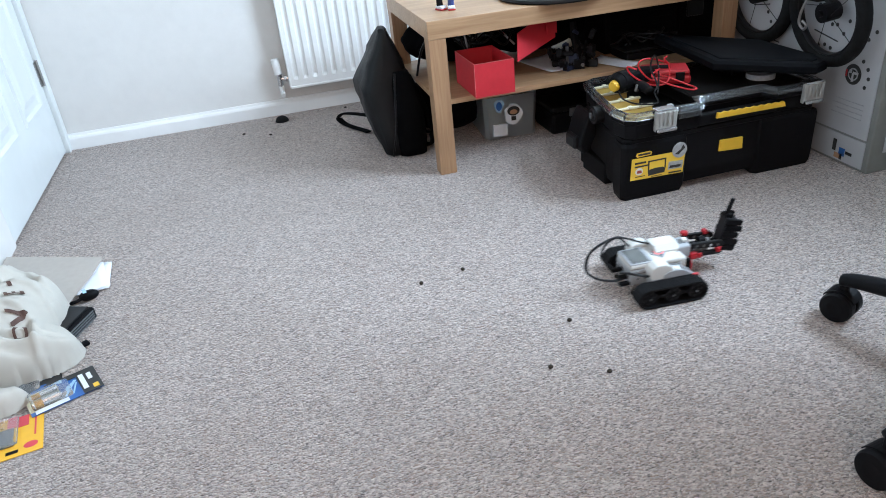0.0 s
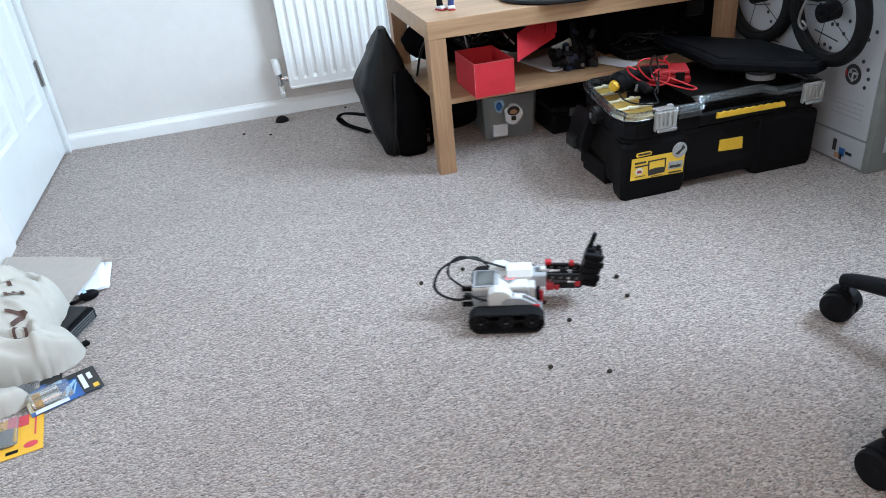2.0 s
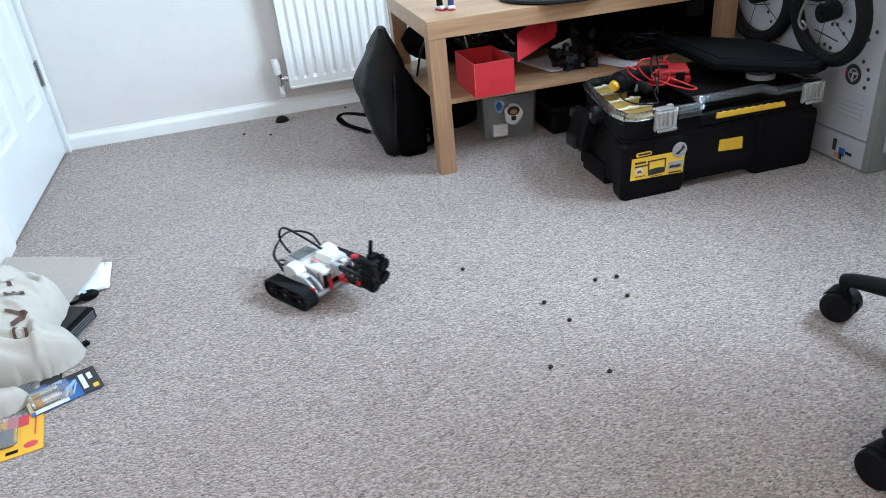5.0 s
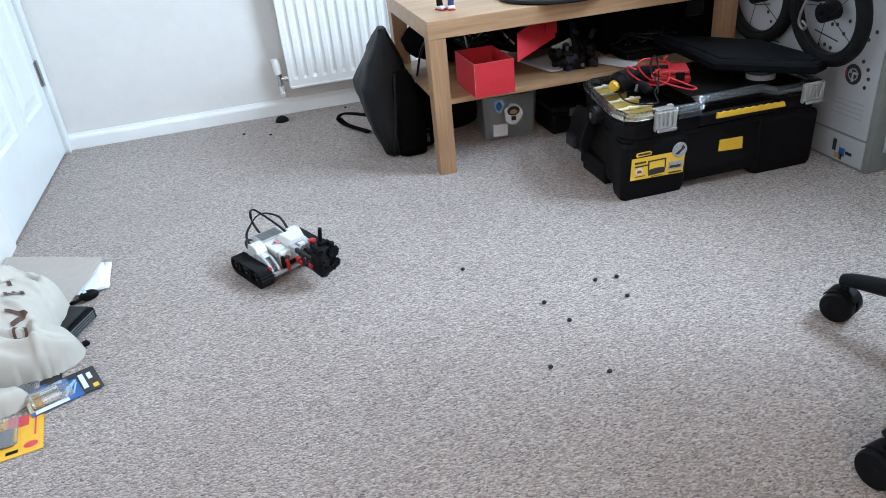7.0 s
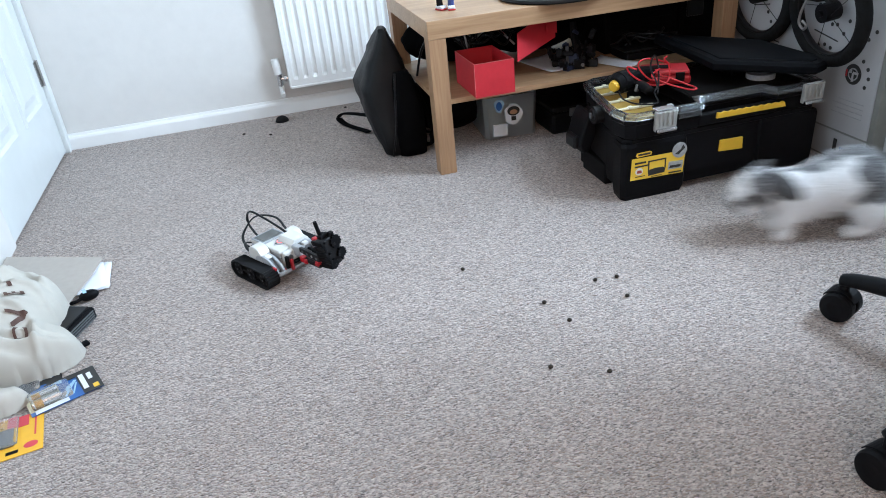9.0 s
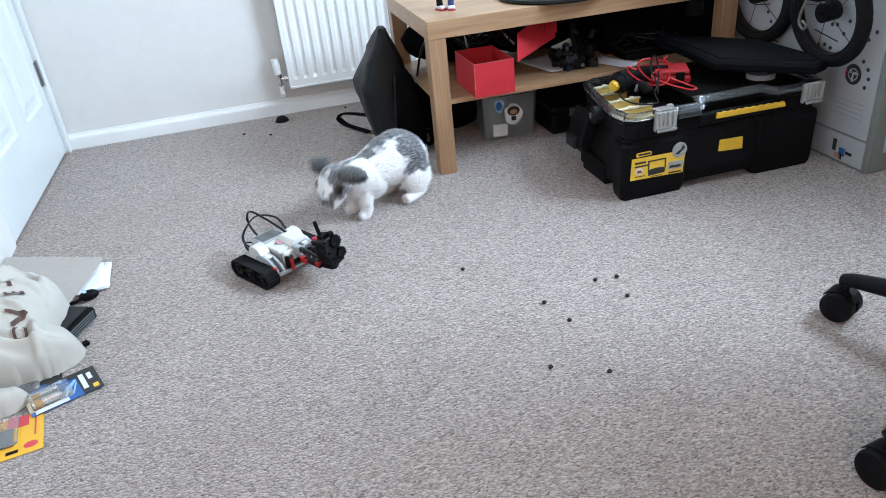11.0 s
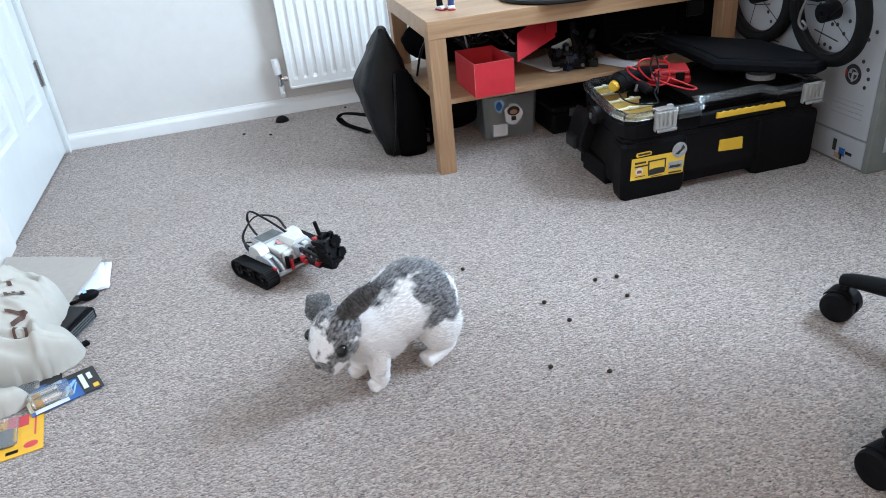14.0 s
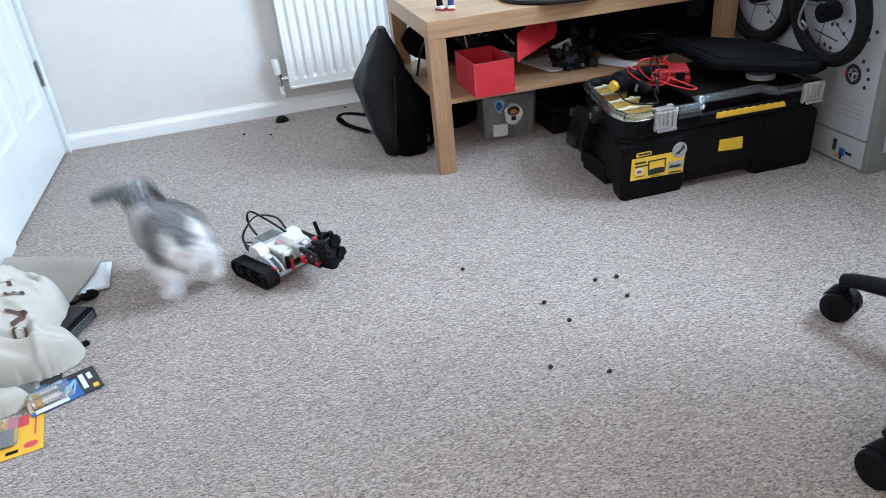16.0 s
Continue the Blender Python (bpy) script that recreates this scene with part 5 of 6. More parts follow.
def bit_pack():
    b = thing("drill_bit_pack", "amber card pack with brass bits in a clear bag", "drill bit pack", pose(-0.575, 1.150, 0.001, 0, 0, 10))
    part("backing_card", one_box(-0.075, 0.070, -0.062, 0.052, 0.0, 0.0014, 0.0004), AMBER, b, "amber printed card")
    part("grey_panel", one_box(-0.07, 0.022, -0.030, 0.018, 0.0015, 0.0045, 0.001), DARK_GREY, b)
    part("red_panel", one_box(0.010, 0.045, 0.020, 0.0515, 0.0015, 0.0024, 0.0002), PINK_RED, b)
    for i in range(7):
        bm = bmesh.new()
        y = 0.006 + i * 0.0062
        cyl(bm, (-0.07, y, 0.0082), (-0.002 + 0.004 * (i % 3), y + 0.003, 0.0082), 0.0026, 0.0022, 8)
        part("drill_bit", bm, GOLD, b, "brass-coloured drill bit" if i == 0 else "")
    part("clear_bag", one_box(-0.073, 0.030, -0.034, 0.050, 0.0050, 0.0120, 0.003), CLEARBAG, b, "clear plastic bag")
    bm = bmesh.new()
    blob(bm, (0.050, -0.040, 0.0015), (0.012, 0.009, 0.0006), None, 20, 6)
    part("seal", bm, PINK_RED, b, "small red oval print")
    part("print_line", one_box(0.055, 0.058, -0.015, 0.045, 0.0015, 0.0020), PINK_RED, b)
    for i in range(3):
        part("print_bar", one_box(-0.05 + i * 0.03, -0.03 + i * 0.03, -0.052, -0.044, 0.0015, 0.0020), BLACK, b)


bit_pack()


# ---- droppings ----
PELLET_MAT = mat("dark_dropping", (0.030, 0.020, 0.012), 0.8, var=0.4, scale=200, bump=0.3, bscale=500)


def pellet_mesh(seed):
    bm = bmesh.new()
    blob(bm, (0, 0, 0.0042), (0.0048, 0.0044, 0.0044), None, 12, 8, 0.2, seed)
    return bm


PELLETS = []
for k, (px_, py_) in enumerate(((0.357, 1.377), (0.253, 1.357), (0.495, 1.096), (0.402, 0.973), (0.494, 0.922), (0.474, 1.175), (0.609, 1.213), (0.657, 1.207), (0.641, 1.130))):
    PELLETS.append(tagged(part("pellet", pellet_mesh(k * 1.7), PELLET_MAT, smooth=True, at=pose(px_, py_, 0)), "small dark brown rabbit dropping on the carpet", "dropping", "droppings on the carpet"))
for x, y, s in ((-0.005, 2.60, 4), (-0.10, 2.66, 3), (0.30, 2.78, 2)):
    bm = bmesh.new()
    blob(bm, (x, y, 0.003), (0.006, 0.004, 0.003), None, 10, 6, 0.3, s)
    tagged(part("lint", bm, PELLET_MAT, smooth=True), "tiny dark bit of lint on the carpet", "lint")


# ---- the robot ----
def robot():
    r = thing("toy_robot", "tracked toy robot of white, grey and red building pieces", "toy robot")

    def xz(name, pts, y0, y1, material, parent, label="", bev=0.0015):
        bm = bmesh.new()
        prism(bm, pts, Matrix.Translation((0, y1, 0)) @ UPRIGHT, y1 - y0, bev)
        return part(name, bm, material, parent, label)

    def rod(name, p, q, rad, material, parent, label="", n=12):
        return part(name, cyl(bmesh.new(), p, q, rad, None, n), material, parent, label)

    for s in (-1, 1):
        yc = 0.080 * s
        part("track", track_belt(yc), RUBBER, r, "black rubber crawler track")
        for x in (-0.050, 0.0, 0.050):
            bm = bmesh.new()
            cyl(bm, (x, yc - 0.0125, 0.0235), (x, yc + 0.0125, 0.0235), 0.0165, None, 18)
            cyl(bm, (x, yc - 0.0150, 0.0235), (x, yc + 0.0150, 0.0235), 0.006, None, 10)
            wh = part("sprocket", bm, BLACK, r)
            for k in range(6):
                a = math.radians(60 * k + 15)
                rod("hole", (x + 0.0115 * math.cos(a), yc + s * 0.0124, 0.0235 + 0.0115 * math.sin(a)), (x + 0.0115 * math.cos(a), yc + s * 0.0128, 0.0235 + 0.0115 * math.sin(a)), 0.0028, BLACK_SATIN, wh, n=8)
            rod("axle_end", (x, yc + s * 0.0150, 0.0235), (x, yc + s * 0.0165, 0.0235), 0.0022, DARK_GREY, wh, n=8)
        part("track_beam", one_box(-0.048, 0.048, yc - 0.0105, yc + 0.0105, 0.019, 0.028, 0.002), BLACK, r)
        # drive motor: faceted white barrel over a grey gearcase that runs forward
        y0, y1 = (0.036, 0.064) if s > 0 else (-0.064, -0.036)
        mo = xz("motor_shell", [(-0.034, 0.046), (0.014, 0.046), (0.014, 0.062), (0.006, 0.073), (-0.004, 0.078), (-0.022, 0.078), (-0.032, 0.072), (-0.036, 0.060)], y0, y1, TOY_WHITE, r, "white drive motor shell", 0.002)
        xz("motor_seam", [(-0.0352, 0.044), (0.0150, 0.044), (0.0150, 0.0475), (-0.0352, 0.0475)], y0 - 0.0006, y1 + 0.0006, LIGHT_GREY, mo, bev=0)
        ye = y1 if s > 0 else y0
        xz("motor_face", [(-0.008, 0.0485), (0.0125, 0.0485), (0.0125, 0.061), (0.002, 0.061), (-0.008, 0.054)], min(ye, ye + s * 0.0012), max(ye, ye + s * 0.0012), LIGHT_GREY, mo, bev=0)
        xz("motor_base", [(-0.034, 0.030), (0.016, 0.030), (0.016, 0.0455), (-0.034, 0.0455)], y0 + 0.002, y1 - 0.002, LIGHT_GREY, r)
        # forked gearcase, a slot down its middle
        ym = 0.052 * s
        for k in (-1, 1):
            xz("gearcase_cheek", [(0.010, 0.040), (0.034, 0.038), (0.058, 0.020), (0.068, 0.024), (0.068, 0.034), (0.058, 0.046), (0.036, 0.059), (0.012, 0.062)], ym + k * 0.0085 - 0.003, ym + k * 0.0085 + 0.003, LIGHT_GREY, r, bev=0.001)
        xz("gearcase", [(0.012, 0.042), (0.034, 0.040), (0.054, 0.024), (0.060, 0.032), (0.034, 0.054), (0.012, 0.058)], ym - 0.0054, ym + 0.0054, DARK_GREY, r)
        xz("gearcase_top", [(0.016, 0.0592), (0.034, 0.0568), (0.034, 0.0590), (0.018, 0.0622)], ym - 0.0060, ym + 0.0060, TOY_WHITE, r, bev=0.0005)
        rod("red_joint", (0.062, ym - 0.0145, 0.026), (0.062, ym - 0.0116, 0.026), 0.0075, RED, r, "red joint piece", 14)
        rod("red_joint", (0.062, ym + 0.0116, 0.026), (0.062, ym + 0.0145, 0.026), 0.0075, RED, r, "", 14)
        rod("joint_axle", (0.062, ym - 0.016, 0.026), (0.062, ym + 0.016, 0.026), 0.0030, DARK_GREY, r)
        part("red_cap", one_box(0.054, 0.068, ym + s * 0.0125 - 0.0028, ym + s * 0.0125 + 0.0028, 0.040, 0.046, 0.0012), RED, r)
    # control brick: grey below, white cover, display and keys on top
    br = part("brick", one_box(-0.068, 0.046, -0.0345, 0.0345, 0.024, 0.060, 0.003), LIGHT_GREY, r, "grey control brick")
    part("seam", one_box(-0.0684, 0.0464, -0.0350, 0.0350, 0.0500, 0.0514, 0.0003), DARK_GREY, br)
    part("brick_top", one_box(-0.067, 0.046, -0.0340, 0.0340, 0.0600, 0.0700, 0.003), TOY_WHITE, br, "white cover")
    part("screen_frame", one_box(-0.066, -0.014, -0.0330, 0.0330, 0.0695, 0.0726, 0.0015), LIGHT_GREY, br)
    part("screen_bezel", one_box(-0.061, -0.022, -0.0285, 0.0285, 0.0722, 0.0734, 0.0006), DARK_GREY, br)
    part("screen", one_box(-0.058, -0.025, -0.0255, 0.0255, 0.0732, 0.0739, 0.0002), SCREEN, br, "grey-green display")
    # diamond of keys with the status light round it
    bm = bmesh.new()
    prism(bm, [(-0.009, 0), (0.010, -0.022), (0.029, 0), (0.010, 0.022)], pose(0, 0, 0.0698), 0.0022, 0.0006)
    kp = part("key_pad", bm, LIGHT_GREY, br)
    bm = bmesh.new()
    torus(bm, (0.010, 0, 0.0722), 0.0095, 0.0016, None, 24, 6)
    part("status_light", bm, LED, kp, "red glowing status ring")
    for x, y, w in ((0.010, 0.0, 0.006), (0.010, 0.014, 0.005), (0.010, -0.014, 0.005), (0.021, 0.0, 0.004), (-0.001, 0.0, 0.004)):
        part("button", one_box(x - w / 2, x + w / 2, y - w / 2, y + w / 2, 0.0716, 0.0736, 0.0008), DARK_GREY, kp)
    part("brick_front", one_box(0.045, 0.060, -0.030, 0.022, 0.028, 0.066, 0.004), TOY_WHITE, br, "white front of the brick")
    rod("sensor_eye", (0.058, -0.016, 0.050), (0.0625, -0.016, 0.050), 0.0075, DARK_GREY, br, "", 14)
    for k in range(6):
        rod("peg_hole", (-0.050 + 0.016 * k, -0.0352, 0.038), (-0.050 + 0.016 * k, -0.0343, 0.038), 0.0026, DARK_GREY, br, "", 8)
    for k in range(4):
        part("port", one_box(-0.0695, -0.0675, -0.028 + 0.015 * k, -0.018 + 0.015 * k, 0.034, 0.046, 0.0004), DARK_GREY, br)
    # tool motor on the far side of the brick: chamfered white shell, grey nose
    bm = bmesh.new()
    oct_ = [(0.001, 0.058), (0.043, 0.058), (0.047, 0.064), (0.047, 0.074), (0.038, 0.0835), (0.007, 0.0835), (-0.002, 0.074), (-0.002, 0.064)]
    rings(bm, [[(0.002, y, z) for y, z in oct_], [(0.004, 0.0225 + (y - 0.0225) * 1.06, 0.070 + (z - 0.070) * 1.06) for y, z in oct_], [(0.052, 0.0225 + (y - 0.0225) * 1.06, 0.070 + (z - 0.070) * 1.06) for y, z in oct_], [(0.056, y, z) for y, z in oct_]])
    tm = part("tool_motor", bm, TOY_WHITE, r, "white tool motor shell")
    part("motor_nose", one_box(0.040, 0.084, -0.003, 0.040, 0.048, 0.076, 0.004), LIGHT_GREY, tm, "light grey motor nose")
    part("nose_notch", one_box(0.062, 0.078, 0.010, 0.028, 0.0755, 0.0770, 0.0005), DARK_GREY, tm)
    part("nose_clip", one_box(0.072, 0.084, 0.012, 0.026, 0.0745, 0.082, 0.002), TOY_WHITE, tm)
    rod("output", (0.083, 0.021, 0.064), (0.0865, 0.021, 0.064), 0.0110, DARK_GREY, tm, "", 16)
    part("motor_foot", one_box(0.020, 0.042, 0.006, 0.040, 0.052, 0.0600, 0.001), LIGHT_GREY, tm)
    # cross beams under the nose
    part("cross_beam", one_box(0.064, 0.072, -0.060, 0.060, 0.022, 0.030, 0.0015), LIGHT_GREY, r)
    part("cross_beam", one_box(0.062, 0.070, -0.028, 0.048, 0.034, 0.042, 0.0015), BLACK, r)
    part("upright", one_box(0.0605, 0.0685, -0.033, -0.025, 0.020, 0.060, 0.0015), BLACK, r)
    part("upright", one_box(0.0690, 0.0755, -0.026, -0.018, 0.024, 0.052, 0.0015), RED, r, "red upright connector")
    # arm: two perforated black frames between red blocks
    for y in (0.000, 0.042):
        ar = xz("arm_beam", [(0.084, 0.066), (0.150, 0.058), (0.158, 0.062), (0.158, 0.070), (0.150, 0.074), (0.084, 0.078)], y - 0.004, y + 0.004, BLACK_SATIN, r, "black studless arm beam")
        xz("lower_beam", [(0.084, 0.044), (0.150, 0.042), (0.156, 0.046), (0.150, 0.052), (0.084, 0.054)], y - 0.004, y + 0.004, BLACK_SATIN, ar)
        for x in (0.096, 0.112, 0.128, 0.144):
            rod("pin", (x, y - 0.0046, 0.071 - (x - 0.09) * 0.1), (x, y + 0.0046, 0.071 - (x - 0.09) * 0.1), 0.0032, LIGHT_GREY if x == 0.128 else DARK_GREY, ar, "", 10)
    for x, y, z, w, h in ((0.090, 0.000, 0.048, 0.016, 0.014), (0.104, 0.000, 0.047, 0.010, 0.012), (0.090, 0.042, 0.081, 0.014, 0.008), (0.138, 0.042, 0.076, 0.010, 0.010), (0.146, -0.001, 0.054, 0.010, 0.012), (0.152, 0.040, 0.046, 0.008, 0.010), (0.086, 0.020, 0.050, 0.010, 0.012)):
        bm = bmesh.new()
        box(bm, x - w / 2, x + w / 2, y - 0.0062, y + 0.0062, z - h / 2, z + h / 2, 0.0018)
        cyl(bm, (x, y - 0.0085, z), (x, y + 0.0085, z), 0.0034, None, 10)
        part("red_pin_block", bm, RED, r, "red connector block")
    bm = bmesh.new()
    cyl(bm, (0.086, 0.021, 0.066), (0.168, 0.021, 0.066), 0.0032, None, 8)
    cyl(bm, (0.112, 0.021, 0.066), (0.126, 0.021, 0.066), 0.0110, None, 14)
    part("drive_axle", bm, BLACK, r)
    rod("bush", (0.130, 0.021, 0.066), (0.136, 0.021, 0.066), 0.0062, LIGHT_GREY, r)
    part("gear_housing", one_box(0.094, 0.118, 0.010, 0.032, 0.040, 0.058, 0.003), BLACK, r)
    for x, z in ((0.100, 0.050), (0.118, 0.050)):
        rod("gear", (x, 0.004, z), (x, 0.0095, z), 0.0095, DARK_GREY, r, "", 14)
    # turning tool head, in its own space about the axle end
    tool = part("tool_head", one_box(-0.012, 0.018, -0.015, 0.015, -0.028, 0.042, 0.003), BLACK_SATIN, r, "black tool head of beams and gears", at=pose(0.172, 0.018, 0.074, 0, 10, 0))
    for i in range(5):
        z = -0.028 + i * 0.0150
        part("beam", one_box(-0.016 + 0.004 * (i % 2), 0.022 + 0.004 * (i % 2), -0.0215, -0.0145, z, z + 0.0125, 0.002), BLACK, tool)
        part("beam", one_box(-0.008 + 0.003 * (i % 2), 0.020, 0.0145, 0.0215, z + 0.002, z + 0.0135, 0.002), BLACK, tool)
        rod("peg", (0.016, -0.009 + 0.018 * (i % 2), z + 0.006), (0.025, -0.009 + 0.018 * (i % 2), z + 0.006), 0.0034, BLACK_SATIN, tool, "", 10)
    for y, z, q0 in ((0.016, 0.026, 0.016), (-0.010, -0.018, 0.013), (0.020, -0.006, 0.013)):
        bm = bmesh.new()
        pts = []
        for i in range(24):
            a = 2 * math.pi * i / 24
            q = q0 if i % 2 else q0 - 0.0035
            pts.append((q * math.cos(a), q * math.sin(a)))
        prism(bm, pts, pose(0.0165, y, z) @ Matrix(((0, 0, 1, 0), (1, 0, 0, 0), (0, 1, 0, 0), (0, 0, 0, 1))), 0.007)
        part("gear", bm, BLACK, tool)
    part("shoulder", one_box(-0.010, 0.006, -0.006, 0.014, 0.038, 0.050, 0.002), BLACK, tool)
    part("fin", box(bmesh.new(), -0.004, 0.004, -0.006, 0.006, 0.0, 0.016, 0.0015, m=pose(0.012, 0.012, 0.036, -20, 15, 0)), BLACK, tool)
    bm = bmesh.new()
    cyl(bm, (-0.006, 0.002, 0.046), (-0.003, 0.002, 0.083), 0.0048, 0.0044, 10)
    part("spike", bm, BLACK, tool, "upright black axle")
    # flat cables at the rear
    for pts in ([(-0.069, -0.020, 0.040), (-0.100, -0.028, 0.040), (-0.134, -0.016, 0.046), (-0.148, 0.004, 0.058), (-0.134, 0.022, 0.084), (-0.100, 0.030, 0.100), (-0.060, 0.046, 0.096), (-0.034, 0.050, 0.070)],
                [(-0.069, 0.008, 0.042), (-0.090, 0.004, 0.052), (-0.116, 0.000, 0.082), (-0.110, -0.002, 0.112), (-0.088, -0.002, 0.126), (-0.060, 0.008, 0.114), (-0.024, 0.022, 0.092), (0.002, 0.026, 0.080)],
                [(-0.069, -0.010, 0.040), (-0.082, -0.020, 0.050), (-0.076, -0.044, 0.062), (-0.052, -0.056, 0.058), (-0.035, -0.054, 0.052)]):
        bm = bmesh.new()
        tube(bm, pts, 0.0035, 8, 8, 0.6)
        part("cable", bm, BLACK_SATIN, r, smooth=True)
    for y, x, z in ((-0.030, -0.090, 0.026), (0.006, -0.092, 0.040), (-0.020, -0.088, 0.036)):
        part("cable_plug", one_box(x, -0.066, y - 0.005, y + 0.005, z, z + 0.008, 0.002), BLACK, r)
    return r, tool


SCREEN = mat("display", (0.10, 0.105, 0.10), 0.2, var=0.1)
LED = bpy.data.materials.new("status_led")
LED.use_nodes = True
LED.node_tree.nodes["Principled BSDF"].inputs["Base Color"].default_value = (0.8, 0.25, 0.25, 1)
LED.node_tree.nodes["Principled BSDF"].inputs["Emission Color"].default_value = (1.0, 0.12, 0.14, 1)
LED.node_tree.nodes["Principled BSDF"].inputs["Emission Strength"].default_value = 0.35


def track_belt(yc):
    """Closed belt with cleats round two end sprockets."""
    bm = bmesh.new()
    L, rad, w = 0.052, 0.0225, 0.0165
    N = 52
    per = 4 * L + 2 * math.pi * rad
    def pt(s, k):
        s %= per
        if s < 2 * L:
            return (-L + s, 0.0235 - k)
        s -= 2 * L
        if s < math.pi * rad:
            a = -math.pi / 2 + s / rad
            return (L + k * math.cos(a), 0.0235 + k * math.sin(a))
        s -= math.pi * rad
        if s < 2 * L:
            return (L - s, 0.0235 + k)
        s -= 2 * L
        a = math.pi / 2 + s / rad
        return (-L + k * math.cos(a), 0.0235 + k * math.sin(a))
    lp = []
    for i in range(N * 2):
        k = 0.0235 if i % 2 == 0 else 0.0212
        o = pt(per * i / (N * 2), k)
        n = pt(per * i / (N * 2), 0.0185)
        lp.append([(o[0], yc - w, o[1]), (o[0], yc + w, o[1]), (n[0], yc + w, n[1]), (n[0], yc - w, n[1])])
    return rings(bm, lp, close=True)


ROBOT, TOOL = robot()


# ---- the rabbit ----
def fur_mat(name, kind):
    """White coat with grizzled grey patches laid out on the animal."""
    m = bpy.data.materials.new(name)
    m.use_nodes = True
    N, LK = m.node_tree.nodes, m.node_tree.links
    b = N["Principled BSDF"]
    tc = N.new("ShaderNodeTexCoord")
    n1 = N.new("ShaderNodeTexNoise")
    n1.inputs["Scale"].default_value = 26
    n1.inputs["Detail"].default_value = 5
    LK.new(tc.outputs["Object"], n1.inputs["Vector"])
    sep = N.new("ShaderNodeSeparateXYZ")
    LK.new(tc.outputs["Object"], sep.inputs[0])
    def math_node(op, a, bb, c=None):
        q = N.new("ShaderNodeMath")
        q.operation = op
        for i, v in enumerate((a, bb, c)):
            if v is None:
                continue
            if isinstance(v, (int, float)):
                q.inputs[i].default_value = v
            else:
                LK.new(v, q.inputs[i])
        return q.outputs[0]
    if kind == "body":
        # grey stripe along the spine and a patch on each flank; white between, below and at the shoulder
        ay = math_node("ABSOLUTE", sep.outputs[1], 0)
        spine = math_node("MULTIPLY_ADD", ay, -26.0, 1.05)
        spine = math_node("MINIMUM", spine, math_node("MULTIPLY_ADD", sep.outputs[2], 30.0, -3.6))
        dx = math_node("MULTIPLY_ADD", sep.outputs[0], 20.0, 1.35)
        patch = math_node("MULTIPLY_ADD", math_node("MULTIPLY", dx, dx), -1.0, 0.95)
        patch = math_node("MINIMUM", patch, math_node("MULTIPLY_ADD", sep.outputs[2], 22.0, -1.75))
        mk = math_node("MAXIMUM", spine, patch)
        val = math_node("MULTIPLY_ADD", math_node("SUBTRACT", n1.outputs["Fac"], 0.5), 2.6, mk)
    elif kind == "chest":
        ay = math_node("ABSOLUTE", sep.outputs[1], 0)
        mk = math_node("MINIMUM", math_node("MULTIPLY_ADD", ay, -40.0, 0.7), math_node("MULTIPLY_ADD", sep.outputs[2], 40.0, -1.4))
        val = math_node("MULTIPLY_ADD", math_node("SUBTRACT", n1.outputs["Fac"], 0.5), 2.0, mk)
    elif kind == "head":
        # mottled ring about each eye, grey crown behind it, dark nose; white blaze and cheeks
        ay = math_node("ABSOLUTE", sep.outputs[1], 0)
        def spot(x, y, z, size, top):
            total = None
            for src, c in ((sep.outputs[0], x), (ay, y), (sep.outputs[2], z)):
                d = math_node("SUBTRACT", src, c)
                d = math_node("MULTIPLY", d, d)
                total = d if total is None else math_node("ADD", total, d)
            return math_node("MULTIPLY_ADD", math_node("SQRT", total, 0), -1.0 / size, top)
        mk = math_node("MAXIMUM", spot(0.016, 0.042, 0.004, 0.030, 1.30), spot(-0.022, 0.026, 0.026, 0.034, 1.55))
        mk = math_node("MAXIMUM", mk, spot(0.054, 0.014, -0.014, 0.017, 1.45))
        mk = math_node("MAXIMUM", mk, spot(0.000, 0.044, -0.022, 0.024, 1.30))
        n1.inputs["Scale"].default_value = 48
        val = math_node("MULTIPLY_ADD", math_node("SUBTRACT", n1.outputs["Fac"], 0.5), 3.2, mk)
    elif kind == "haunch":
        val = math_node("MULTIPLY_ADD", sep.outputs[2], 42.0, math_node("MULTIPLY_ADD", n1.outputs["Fac"], 2.4, -4.1))
    elif kind == "tail":
        val = math_node("MULTIPLY_ADD", sep.outputs[2], 50.0, math_node("SUBTRACT", n1.outputs["Fac"], 0.45))
    elif kind == "ear":
        val = math_node("MULTIPLY_ADD", n1.outputs["Fac"], 0.8, 0.6)
    else:
        val = math_node("MULTIPLY_ADD", n1.outputs["Fac"], 0.5, -0.6)
    ramp = N.new("ShaderNodeMapRange")
    ramp.inputs["From Min"].default_value = 0.15
    ramp.inputs["From Max"].default_value = 0.5
    LK.new(val, ramp.inputs["Value"])
    n2 = N.new("ShaderNodeTexNoise")
    n2.inputs["Scale"].default_value = 240
    n2.inputs["Detail"].default_value = 3
    mp = N.new("ShaderNodeMapping")
    mp.inputs["Scale"].default_value = (0.35, 1, 1)
    LK.new(tc.outputs["Object"], mp.inputs["Vector"])
    LK.new(mp.outputs[0], n2.inputs["Vector"])
    gr = N.new("ShaderNodeValToRGB")
    dk = (0.014, 0.014, 0.016, 1) if kind in ("head", "ear") else (0.035, 0.036, 0.040, 1)
    lt = (0.10, 0.097, 0.098, 1) if kind == "ear" else (0.36, 0.36, 0.37, 1) if kind == "head" else (0.34, 0.345, 0.36, 1)
    gr.color_ramp.elements[0].position, gr.color_ramp.elements[0].color = 0.36, dk
    gr.color_ramp.elements[1].position, gr.color_ramp.elements[1].color = 0.68, lt
